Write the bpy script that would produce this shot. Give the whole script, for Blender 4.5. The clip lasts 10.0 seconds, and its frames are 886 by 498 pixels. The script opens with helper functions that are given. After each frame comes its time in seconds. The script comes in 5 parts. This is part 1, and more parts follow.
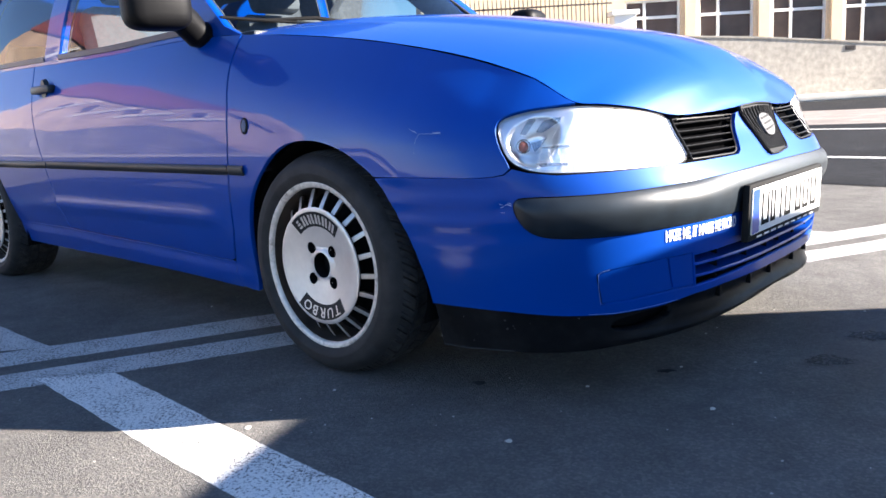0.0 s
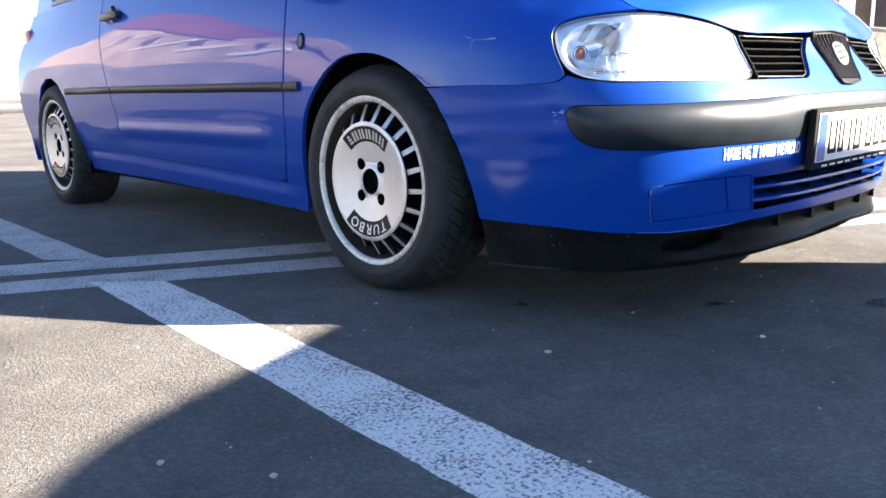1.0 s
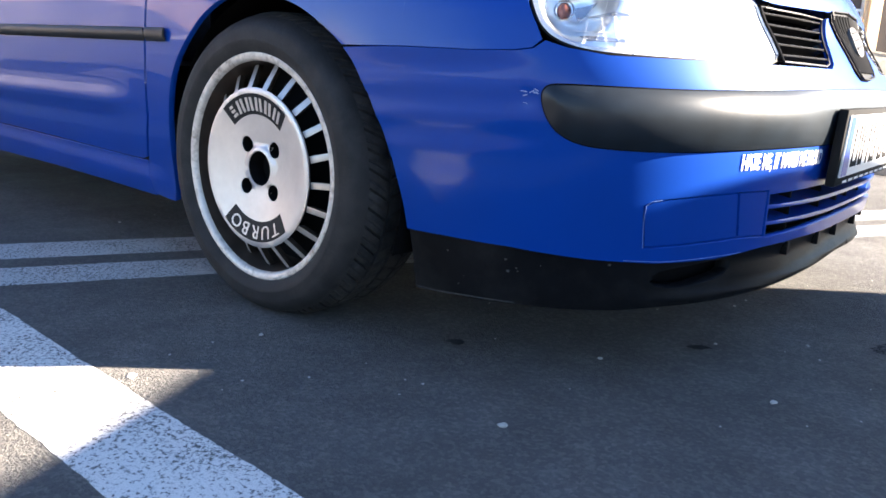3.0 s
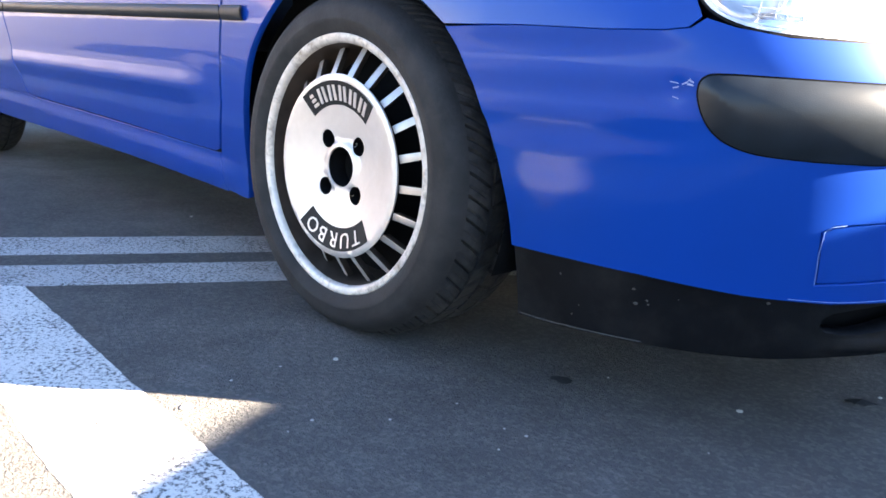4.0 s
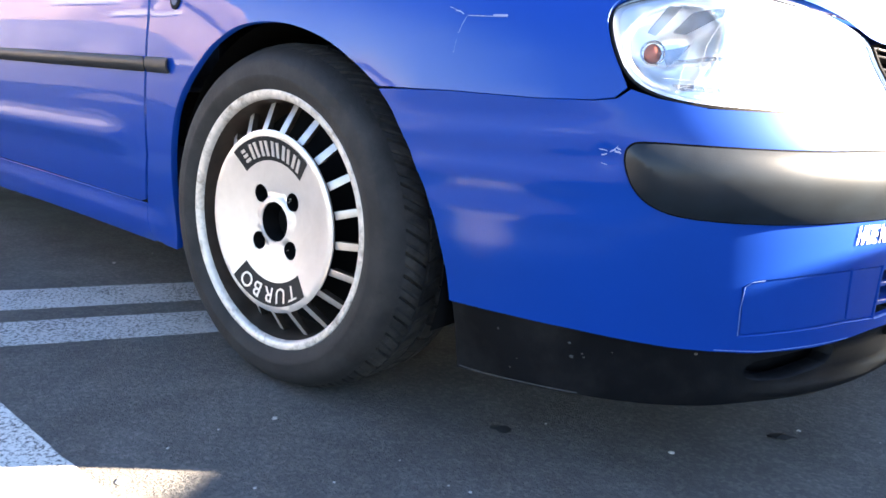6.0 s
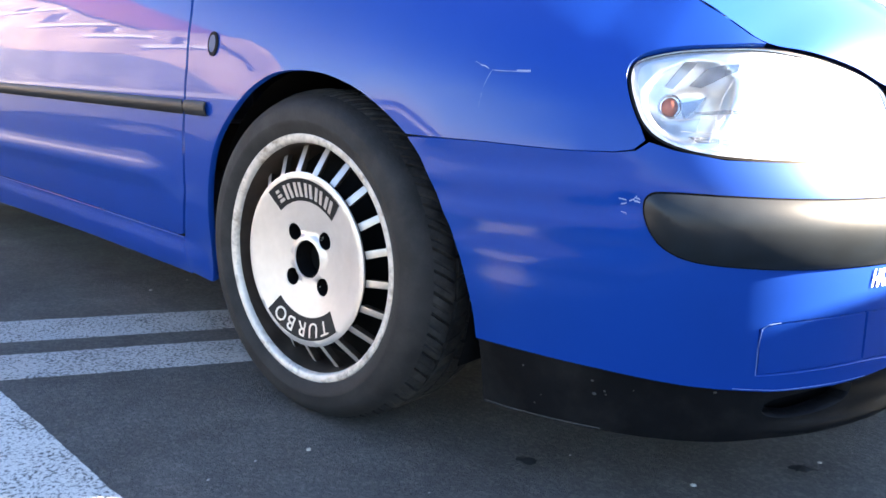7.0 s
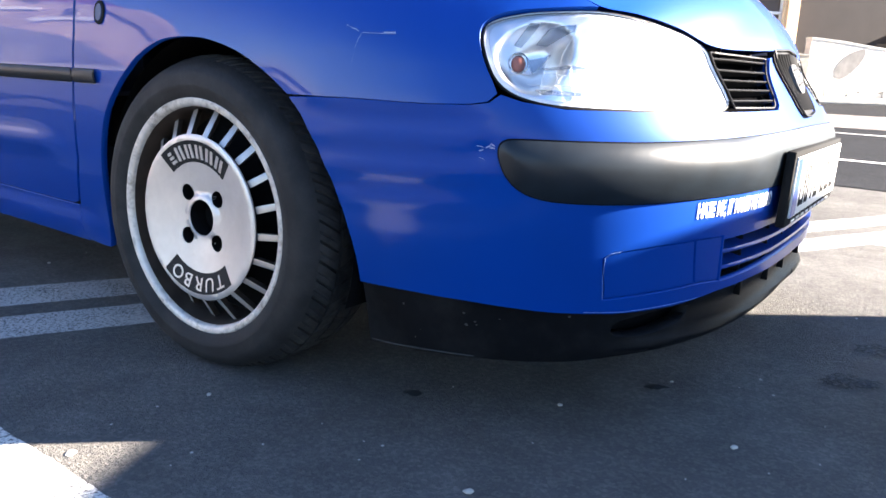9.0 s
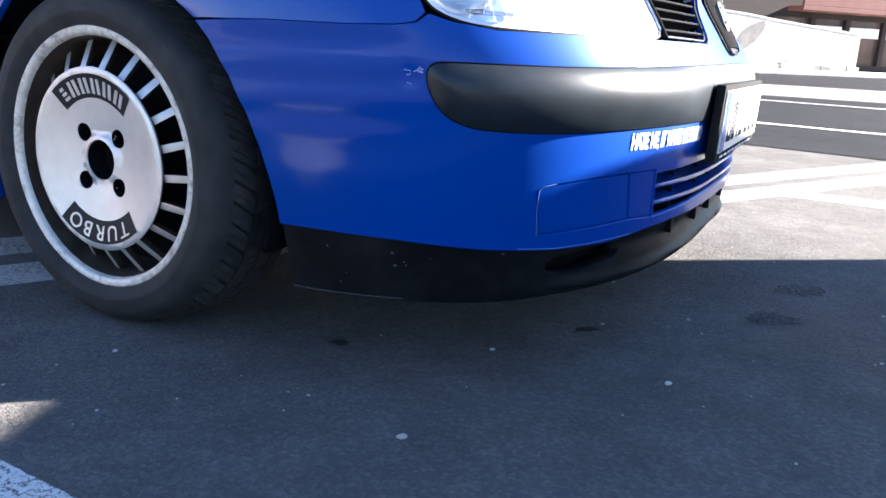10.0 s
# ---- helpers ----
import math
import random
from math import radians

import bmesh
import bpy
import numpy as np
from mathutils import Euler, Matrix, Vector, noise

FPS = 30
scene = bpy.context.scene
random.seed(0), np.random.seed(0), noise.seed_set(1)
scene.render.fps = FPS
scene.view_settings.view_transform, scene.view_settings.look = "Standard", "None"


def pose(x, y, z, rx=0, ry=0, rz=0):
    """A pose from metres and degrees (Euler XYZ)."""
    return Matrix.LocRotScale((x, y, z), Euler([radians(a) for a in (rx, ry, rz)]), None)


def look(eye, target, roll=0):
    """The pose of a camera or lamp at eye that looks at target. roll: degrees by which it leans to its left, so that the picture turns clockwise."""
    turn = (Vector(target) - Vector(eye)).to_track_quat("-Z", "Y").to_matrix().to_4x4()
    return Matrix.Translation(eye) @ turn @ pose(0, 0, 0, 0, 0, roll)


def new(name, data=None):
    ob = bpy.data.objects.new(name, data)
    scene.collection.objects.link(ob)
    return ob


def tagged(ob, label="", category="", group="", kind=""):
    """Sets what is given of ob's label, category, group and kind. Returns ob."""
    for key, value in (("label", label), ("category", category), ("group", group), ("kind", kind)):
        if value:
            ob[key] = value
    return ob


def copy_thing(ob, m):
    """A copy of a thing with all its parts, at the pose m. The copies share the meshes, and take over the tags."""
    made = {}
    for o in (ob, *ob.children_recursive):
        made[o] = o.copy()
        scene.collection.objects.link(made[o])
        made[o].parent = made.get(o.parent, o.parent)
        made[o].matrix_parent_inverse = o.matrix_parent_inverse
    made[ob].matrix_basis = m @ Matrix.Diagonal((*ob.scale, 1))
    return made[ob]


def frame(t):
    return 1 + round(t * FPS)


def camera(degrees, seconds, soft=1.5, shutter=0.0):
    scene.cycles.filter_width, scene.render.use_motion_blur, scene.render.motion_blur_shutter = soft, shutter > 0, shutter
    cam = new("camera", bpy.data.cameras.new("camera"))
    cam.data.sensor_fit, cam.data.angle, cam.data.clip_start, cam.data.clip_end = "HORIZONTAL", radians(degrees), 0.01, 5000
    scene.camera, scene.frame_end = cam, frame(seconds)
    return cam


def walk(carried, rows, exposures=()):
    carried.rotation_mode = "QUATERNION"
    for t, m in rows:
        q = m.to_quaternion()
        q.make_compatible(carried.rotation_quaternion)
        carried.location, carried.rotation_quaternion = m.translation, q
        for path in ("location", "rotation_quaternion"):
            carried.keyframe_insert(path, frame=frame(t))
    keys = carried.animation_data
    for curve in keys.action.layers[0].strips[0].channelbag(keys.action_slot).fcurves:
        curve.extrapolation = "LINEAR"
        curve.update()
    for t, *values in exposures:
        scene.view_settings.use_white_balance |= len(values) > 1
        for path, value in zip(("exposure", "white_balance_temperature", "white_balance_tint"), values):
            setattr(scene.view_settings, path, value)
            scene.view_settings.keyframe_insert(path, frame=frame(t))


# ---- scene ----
cam = camera(60.0, 10.0, soft=1.6)
PATH = [
    (0.0, (1.538, -1.212, 0.667), (0.207, 0.234, 0.299), -3.60),
    (0.5, (1.554, -1.231, 0.553), (0.239, 0.242, 0.239), -1.50),
    (1.0, (1.551, -1.212, 0.512), (0.125, 0.129, 0.102), -1.30),
    (1.5, (1.521, -1.233, 0.495), (0.167, 0.184, 0.096), 0.50),
    (2.0, (1.493, -1.206, 0.499), (0.186, 0.259, 0.116), 1.10),
    (2.2, (1.429, -1.174, 0.512), (0.184, 0.335, 0.094), 1.90),
    (3.3, (1.120, -0.839, 0.481), (0.210, 0.301, 0.133), 2.94),
    (3.5, (1.076, -0.807, 0.482), (0.130, 0.306, 0.143), 2.64),
    (4.0, (1.015, -0.796, 0.470), (0.004, 0.252, 0.108), 3.78),
    (4.5, (1.008, -0.825, 0.443), (0.057, 0.288, 0.115), 5.35),
    (5.0, (1.007, -0.802, 0.470), (0.106, 0.348, 0.129), 4.37),
    (5.5, (0.992, -0.805, 0.482), (0.086, 0.347, 0.163), 4.11),
    (5.7, (0.994, -0.802, 0.508), (0.090, 0.348, 0.180), 3.53),
    (6.8, (1.015, -0.855, 0.548), (0.083, 0.288, 0.274), 3.63),
    (7.0, (1.018, -0.844, 0.578), (0.069, 0.278, 0.278), 2.86),
    (7.5, (1.042, -0.888, 0.586), (0.071, 0.204, 0.247), 3.25),
    (8.0, (1.100, -0.916, 0.628), (0.136, 0.182, 0.286), 5.37),
    (8.5, (1.155, -0.911, 0.620), (0.263, 0.235, 0.244), 5.48),
    (9.0, (1.135, -0.900, 0.557), (0.321, 0.315, 0.222), 2.22),
    (9.5, (1.105, -0.866, 0.499), (0.423, 0.418, 0.132), 3.86),
    (10.0, (1.097, -0.863, 0.492), (0.429, 0.424, 0.109), 2.71),
]
EXPOSURES = [(t, e, k, 16) for t, e, k in ((0.0, 2.89, 6000), (1.0, 3.24, 6400), (2.0, 3.3, 6500), (3.3, 3.45, 6400), (4.0, 4.12, 6750), (5.5, 4.18, 6850), (7.0, 4.02, 7050), (8.0, 3.8, 7000), (9.0, 3.38, 6250), (10.0, 3.27, 5850))]
walk(cam, [(t, look(eye, target, roll)) for t, eye, target, roll in PATH], EXPOSURES)

# ---- light ----
SUN_EL, SUN_AZ = radians(23.4), radians(37.0)       # azimuth from +x towards +y
SUN_WAY = Vector((math.cos(SUN_EL) * math.cos(SUN_AZ), math.cos(SUN_EL) * math.sin(SUN_AZ), math.sin(SUN_EL)))
world = bpy.data.worlds.new("sky")
scene.world = world
world.use_nodes = True
wn = world.node_tree.nodes
sky = wn.new("ShaderNodeTexSky")
sky.sky_type, sky.sun_disc = "NISHITA", False
sky.sun_elevation, sky.sun_rotation = SUN_EL, math.pi / 2 - SUN_AZ
sky.air_density, sky.dust_density, sky.ozone_density = 0.9, 0.1, 3.2
world.node_tree.links.new(sky.outputs[0], wn["Background"].inputs[0])
wn["Background"].inputs[1].default_value = 0.043
sun_data = bpy.data.lights.new("sun", "SUN")
sun_data.energy, sun_data.angle, sun_data.color = 5.0, radians(0.53), (1.0, 0.895, 0.72)
sun = new("sun", sun_data)
sun.matrix_world = look(SUN_WAY * 30, (0, 0, 0))


# ---- materials ----
def material(name, base, rough=0.5, metal=0.0, noise_scale=0.0, vary=0.0, bump=0.0, bump_scale=200.0, coat=0.0, coat_rough=0.03,
             tint=None, tint_scale=3.0, tint_amount=0.0, ior=1.5, rough_vary=0.0, spec=0.5, coat_ior=1.5):
    """A Principled material with variation at two scales and fine relief."""
    mat = bpy.data.materials.new(name)
    mat.use_nodes = True
    nt = mat.node_tree
    n, link = nt.nodes, nt.links.new
    p = n["Principled BSDF"]
    p.inputs["Base Color"].default_value = (*base, 1)
    p.inputs["Roughness"].default_value = rough
    p.inputs["Metallic"].default_value = metal
    p.inputs["Coat Weight"].default_value = coat
    p.inputs["Coat Roughness"].default_value = coat_rough
    p.inputs["IOR"].default_value = ior
    p.inputs["Specular IOR Level"].default_value = spec
    p.inputs["Coat IOR"].default_value = coat_ior
    coord = n.new("ShaderNodeTexCoord")
    out = None
    if vary:
        t = n.new("ShaderNodeTexNoise")
        t.inputs["Scale"].default_value, t.inputs["Detail"].default_value = noise_scale, 6
        link(coord.outputs["Object"], t.inputs["Vector"])
        ramp = n.new("ShaderNodeMapRange")
        ramp.inputs[1].default_value, ramp.inputs[2].default_value = 0.3, 0.7
        ramp.inputs[3].default_value, ramp.inputs[4].default_value = 1 - vary, 1 + vary
        link(t.outputs[0], ramp.inputs[0])
        mix = n.new("ShaderNodeMix")
        mix.data_type, mix.blend_type = "RGBA", "MULTIPLY"
        mix.inputs[0].default_value = 1
        mix.inputs[6].default_value = (*base, 1)
        link(ramp.outputs[0], mix.inputs[7])
        out = mix.outputs[2]
    if tint_amount:
        t2 = n.new("ShaderNodeTexNoise")
        t2.inputs["Scale"].default_value, t2.inputs["Detail"].default_value, t2.inputs["Roughness"].default_value = tint_scale, 8, 0.65
        link(coord.outputs["Object"], t2.inputs["Vector"])
        r2 = n.new("ShaderNodeMapRange")
        r2.inputs[1].default_value, r2.inputs[2].default_value = 0.48, 0.72
        r2.inputs[4].default_value = tint_amount
        link(t2.outputs[0], r2.inputs[0])
        m2 = n.new("ShaderNodeMix")
        m2.data_type = "RGBA"
        m2.inputs[6].default_value, m2.inputs[7].default_value = (*base, 1), (*tint, 1)
        link(r2.outputs[0], m2.inputs[0])
        if out:
            link(out, m2.inputs[6])
        out = m2.outputs[2]
    if out:
        link(out, p.inputs["Base Color"])
    if rough_vary:
        t4 = n.new("ShaderNodeTexNoise")
        t4.inputs["Scale"].default_value, t4.inputs["Detail"].default_value = 9, 5
        link(coord.outputs["Object"], t4.inputs["Vector"])
        r4 = n.new("ShaderNodeMapRange")
        r4.inputs[3].default_value, r4.inputs[4].default_value = rough - rough_vary, rough + rough_vary
        link(t4.outputs[0], r4.inputs[0])
        link(r4.outputs[0], p.inputs["Roughness"])
    if bump:
        t3 = n.new("ShaderNodeTexNoise")
        t3.inputs["Scale"].default_value, t3.inputs["Detail"].default_value = bump_scale, 5
        link(coord.outputs["Object"], t3.inputs["Vector"])
        b = n.new("ShaderNodeBump")
        b.inputs["Strength"].default_value, b.inputs["Distance"].default_value = bump, 0.004
        link(t3.outputs[0], b.inputs["Height"])
        link(b.outputs[0], p.inputs["Normal"])
    return mat


def asphalt_material(name, dark, light, grain, bump, spec=0.3):
    """Worn asphalt: pale stones in a darker binder, with patches at a larger scale."""
    mat = bpy.data.materials.new(name)
    mat.use_nodes = True
    n, link = mat.node_tree.nodes, mat.node_tree.links.new
    p = n["Principled BSDF"]
    p.inputs["Roughness"].default_value = 0.85
    p.inputs["Specular IOR Level"].default_value = spec
    coord = n.new("ShaderNodeTexCoord")
    vor = n.new("ShaderNodeTexVoronoi")
    vor.inputs["Scale"].default_value = grain
    link(coord.outputs["Object"], vor.inputs["Vector"])
    fine = n.new("ShaderNodeTexNoise")
    fine.inputs["Scale"].default_value, fine.inputs["Detail"].default_value, fine.inputs["Roughness"].default_value = grain * 0.9, 4, 0.7
    link(coord.outputs["Object"], fine.inputs["Vector"])
    big = n.new("ShaderNodeTexNoise")
    big.inputs["Scale"].default_value, big.inputs["Detail"].default_value = 1.3, 6
    link(coord.outputs["Object"], big.inputs["Vector"])
    sep = n.new("ShaderNodeSeparateColor")
    link(vor.outputs["Color"], sep.inputs[0])
    add = n.new("ShaderNodeMath")
    add.operation = "MULTIPLY_ADD"
    link(sep.outputs[0], add.inputs[0])
    add.inputs[1].default_value = 0.45
    link(fine.outputs[0], add.inputs[2])
    ramp = n.new("ShaderNodeValToRGB")
    ramp.color_ramp.elements[0].position, ramp.color_ramp.elements[0].color = 0.35, (*dark, 1)
    ramp.color_ramp.elements[1].position, ramp.color_ramp.elements[1].color = 1.0, (*light, 1)
    e = ramp.color_ramp.elements.new(0.72)
    e.color = (*[a * 0.72 + b * 0.28 for a, b in zip(dark, light)], 1)
    link(add.outputs[0], ramp.inputs[0])
    mr = n.new("ShaderNodeMapRange")
    mr.inputs[1].default_value, mr.inputs[2].default_value, mr.inputs[3].default_value, mr.inputs[4].default_value = 0.3, 0.7, 0.75, 1.22
    link(big.outputs[0], mr.inputs[0])
    mix = n.new("ShaderNodeMix")
    mix.data_type, mix.blend_type = "RGBA", "MULTIPLY"
    mix.inputs[0].default_value = 1
    link(ramp.outputs[0], mix.inputs[6])
    link(mr.outputs[0], mix.inputs[7])
    mid = n.new("ShaderNodeTexNoise")
    mid.inputs["Scale"].default_value, mid.inputs["Detail"].default_value, mid.inputs["Roughness"].default_value = 7.0, 8, 0.7
    link(coord.outputs["Object"], mid.inputs["Vector"])
    mr2 = n.new("ShaderNodeMapRange")
    mr2.inputs[1].default_value, mr2.inputs[2].default_value, mr2.inputs[3].default_value, mr2.inputs[4].default_value = 0.3, 0.7, 0.78, 1.2
    link(mid.outputs[0], mr2.inputs[0])
    mix2 = n.new("ShaderNodeMix")
    mix2.data_type, mix2.blend_type = "RGBA", "MULTIPLY"
    mix2.inputs[0].default_value = 1
    link(mix.outputs[2], mix2.inputs[6])
    link(mr2.outputs[0], mix2.inputs[7])
    link(mix2.outputs[2], p.inputs["Base Color"])
    b = n.new("ShaderNodeBump")
    b.inputs["Strength"].default_value, b.inputs["Distance"].default_value = bump, 0.010
    link(add.outputs[0], b.inputs["Height"])
    link(b.outputs[0], p.inputs["Normal"])
    return mat


def worn_paint(name, paint, under, wear, scale):
    """Road paint worn through to the asphalt in specks."""
    mat = asphalt_material(name, under, tuple(u * 1.5 for u in under), 170, 0.5)
    n, link = mat.node_tree.nodes, mat.node_tree.links.new
    p = n["Principled BSDF"]
    old = p.inputs["Base Color"].links[0].from_socket
    coord = n.new("ShaderNodeTexCoord")
    t = n.new("ShaderNodeTexNoise")
    t.inputs["Scale"].default_value, t.inputs["Detail"].default_value, t.inputs["Roughness"].default_value = scale, 8, 0.75
    link(coord.outputs["Object"], t.inputs["Vector"])
    r = n.new("ShaderNodeMapRange")
    r.inputs[1].default_value, r.inputs[2].default_value = wear - 0.02, wear + 0.06
    broad = n.new("ShaderNodeTexNoise")
    broad.inputs["Scale"].default_value, broad.inputs["Detail"].default_value = 9.0, 5
    link(coord.outputs["Object"], broad.inputs["Vector"])
    shift = n.new("ShaderNodeMath")
    shift.operation = "MULTIPLY_ADD"
    link(broad.outputs[0], shift.inputs[0])
    shift.inputs[1].default_value = 0.2
    link(t.outputs[0], shift.inputs[2])
    back = n.new("ShaderNodeMath")
    back.operation = "SUBTRACT"
    link(shift.outputs[0], back.inputs[0])
    back.inputs[1].default_value = 0.10
    link(back.outputs[0], r.inputs[0])
    m = n.new("ShaderNodeMix")
    m.data_type = "RGBA"
    link(r.outputs[0], m.inputs[0])
    m.inputs[6].default_value = (*paint, 1)
    link(old, m.inputs[7])
    link(m.outputs[2], p.inputs["Base Color"])
    return mat


def glass_material(name, tint, clear, ior=1.55, rough=0.01):
    """Thin pane: part clear, part mirror by its angle."""
    mat = bpy.data.materials.new(name)
    mat.use_nodes = True
    n, link = mat.node_tree.nodes, mat.node_tree.links.new
    out = n["Material Output"]
    n.remove(n["Principled BSDF"])
    tr, gl, mix, fr = n.new("ShaderNodeBsdfTransparent"), n.new("ShaderNodeBsdfGlossy"), n.new("ShaderNodeMixShader"), n.new("ShaderNodeFresnel")
    tr.inputs[0].default_value = (*[tint[k] * clear for k in range(3)], 1)
    gl.inputs["Roughness"].default_value = rough
    fr.inputs[0].default_value = ior
    link(fr.outputs[0], mix.inputs[0])
    link(tr.outputs[0], mix.inputs[1])
    link(gl.outputs[0], mix.inputs[2])
    link(mix.outputs[0], out.inputs[0])
    return mat


BLUE = material("blue_car_paint", (0.0005, 0.0390, 0.275), rough=0.46, coat=0.68, coat_rough=0.03, noise_scale=4, vary=0.06, spec=0.32, coat_ior=1.43, bump=0.02, bump_scale=26)
BUMPER_BLUE = material("blue_bumper_paint", (0.0005, 0.0390, 0.275), rough=0.5, coat=0.5, coat_rough=0.12, noise_scale=4, vary=0.06, spec=0.3, coat_ior=1.42, bump=0.03, bump_scale=18)
BLACK_PLASTIC = material("black_bumper_plastic", (0.0100, 0.0150, 0.0205), rough=0.38, spec=0.42, bump=0.1, bump_scale=900, noise_scale=25, vary=0.25)
SKIRT_PLASTIC = material("dusty_black_plastic", (0.0048, 0.0052, 0.0062), spec=0.10, rough=0.45, bump=0.1, bump_scale=500, noise_scale=14, vary=0.3, tint=(0.035, 0.033, 0.032), tint_scale=13, tint_amount=0.3)
for paint in (BLUE, BUMPER_BLUE):
    paint.node_tree.nodes["Principled BSDF"].inputs["Specular Tint"].default_value = (0.15, 0.5, 1.0, 1)
# near-black; also lines some recesses and gaps to paint their shade
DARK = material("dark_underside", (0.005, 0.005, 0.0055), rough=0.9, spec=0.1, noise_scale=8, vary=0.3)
RUBBER = material("tyre_rubber", (0.0185, 0.0180, 0.0185), spec=0.3, rough=0.7, bump=0.22, bump_scale=160, noise_scale=22, vary=0.3, tint=(0.050, 0.045, 0.042), tint_scale=16, tint_amount=0.45)
TREAD_DUST = material("dusty_tread_rubber", (0.024, 0.0235, 0.024), spec=0.25, rough=0.8, bump=0.3, bump_scale=220, noise_scale=40, vary=0.35, tint=(0.085, 0.076, 0.068), tint_scale=28, tint_amount=0.5)
ALLOY = material("machined_alloy", (0.63, 0.585, 0.55), rough=0.42, metal=0.65, noise_scale=30, vary=0.06, tint=(0.42, 0.36, 0.3), tint_scale=14, tint_amount=0.3, rough_vary=0.08)
LIP_ALLOY = material("pitted_rim_lip", (0.63, 0.58, 0.52), rough=0.45, metal=0.3, noise_scale=60, vary=0.15, tint=(0.13, 0.095, 0.065), tint_scale=52, tint_amount=0.85)
WHEEL_BLACK = material("wheel_black", (0.009, 0.009, 0.0095), rough=0.6, spec=0.25, noise_scale=30, vary=0.3)
BRAKE = material("rusty_brake_steel", (0.08, 0.05, 0.035), rough=0.7, metal=0.5, noise_scale=20, vary=0.4)
CHROME = material("lamp_reflector", (0.92, 0.93, 0.95), rough=0.3, metal=1.0)
MIRROR_PLASTIC = material("mirror_plastic", (0.0045, 0.0045, 0.005), rough=0.5, spec=0.09, bump=0.08, bump_scale=900)
SATIN = material("satin_reflector", (0.68, 0.69, 0.71), rough=0.4, metal=0.9)
WHITE = material("plate_white", (0.78, 0.78, 0.76), rough=0.35, noise_scale=20, vary=0.04)
PLATE_BLUE = material("plate_blue_band", (0.01, 0.045, 0.30), rough=0.4)
INK = material("black_ink", (0.012, 0.012, 0.012), rough=0.85, spec=0.15)
STICKER = material("white_sticker", (0.8, 0.8, 0.78), rough=0.4, noise_scale=60, vary=0.05)
SILVER = material("emblem_silver", (0.11, 0.11, 0.115), rough=0.6, spec=0.06)
GRILLE_BACK = material("grille_backing", (0.003, 0.003, 0.0034), rough=0.95, spec=0.0, noise_scale=20, vary=0.2)
GRILLE_BLACK = material("grille_black", (0.004, 0.004, 0.0045), rough=0.5, spec=0.12)
SLAT = material("slat_plastic", (0.009, 0.009, 0.010), rough=0.5, spec=0.22, noise_scale=40, vary=0.2)
AMBER = material("amber_bulb", (0.22, 0.075, 0.055), rough=0.2, noise_scale=50, vary=0.1)
RED_LAMP = material("red_lamp", (0.4, 0.01, 0.01), rough=0.15, coat=1.0)
LENS = glass_material("clear_lens", (0.96, 0.98, 1.0), 0.97)
GLASS = glass_material("window_glass", (0.74, 0.84, 0.84), 0.92, 1.35)
DARK_GLASS = material("dark_tinted_glass", (0.008, 0.009, 0.010), rough=0.05, spec=0.5)
SEAT = material("grey_cloth", (0.05, 0.055, 0.065), rough=0.9, noise_scale=60, vary=0.2)

ASPHALT = asphalt_material("car_park_asphalt", (0.108, 0.105, 0.101), (0.176, 0.166, 0.152), 155, 1.0, 0.14)
# shade on the road and sun on its lane are put into these colours
ROAD_ASPHALT = asphalt_material("road_asphalt", (0.012, 0.0128, 0.015), (0.026, 0.027, 0.030), 60, 0.4, 0.06)
PALE_LANE = asphalt_material("pale_lane_asphalt", (0.17, 0.15, 0.137), (0.26, 0.23, 0.21), 50, 0.4, 0.12)
PAINT_NEW = worn_paint("white_line_paint", (0.74, 0.715, 0.665), (0.10, 0.098, 0.094), 0.525, 130)
PAINT_OLD = worn_paint("greyed_line_paint", (0.50, 0.485, 0.46), (0.10, 0.098, 0.094), 0.515, 130)
CONCRETE = material("pale_concrete", (0.46, 0.43, 0.38), rough=0.9, noise_scale=2, vary=0.15, bump=0.3, bump_scale=30, tint=(0.25, 0.23, 0.2), tint_scale=1.2, tint_amount=0.3)
WHITE_WALL = material("white_rendered_wall", (0.62, 0.58, 0.52), rough=0.9, noise_scale=5, vary=0.15, bump=0.4, bump_scale=9)
# the broad grey tint paints in a soft shadow lying across wall_1
STONE_WALL = material("cream_rendered_wall", (0.33, 0.30, 0.255), rough=0.9, noise_scale=5, vary=0.22, bump=0.6, bump_scale=9, tint=(0.13, 0.122, 0.112), tint_scale=0.28, tint_amount=0.9)
CREAM = material("cream_facade", (0.74, 0.56, 0.36), rough=0.9, noise_scale=1.0, vary=0.08, bump=0.15, bump_scale=20)
HOUSE = material("peach_house_front", (0.50, 0.37, 0.27), rough=0.9, noise_scale=0.35, vary=0.3, tint=(0.30, 0.21, 0.17), tint_scale=0.22, tint_amount=0.8)
OLD_TILE = material("weathered_roof_tile", (0.17, 0.05, 0.045), rough=0.9, noise_scale=1.5, vary=0.3)
BROWN = material("brown_facade", (0.020, 0.0145, 0.0145), rough=0.85, noise_scale=1.5, vary=0.15)
PINK = material("terracotta_parapet", (0.15, 0.06, 0.05), rough=0.85, noise_scale=1.5, vary=0.12)
ROOF_TILE = material("red_roof", (0.30, 0.07, 0.045), rough=0.85, noise_scale=3, vary=0.25)
PANE = material("dark_pane", (0.10, 0.07, 0.06), rough=0.15, spec=0.15, noise_scale=0.8, vary=0.3)
FRAME_WHITE = material("white_window_frame", (0.75, 0.75, 0.73), rough=0.5, noise_scale=5, vary=0.05)
IRON = material("wrought_iron", (0.03, 0.022, 0.02), rough=0.7, noise_scale=15, vary=0.3)
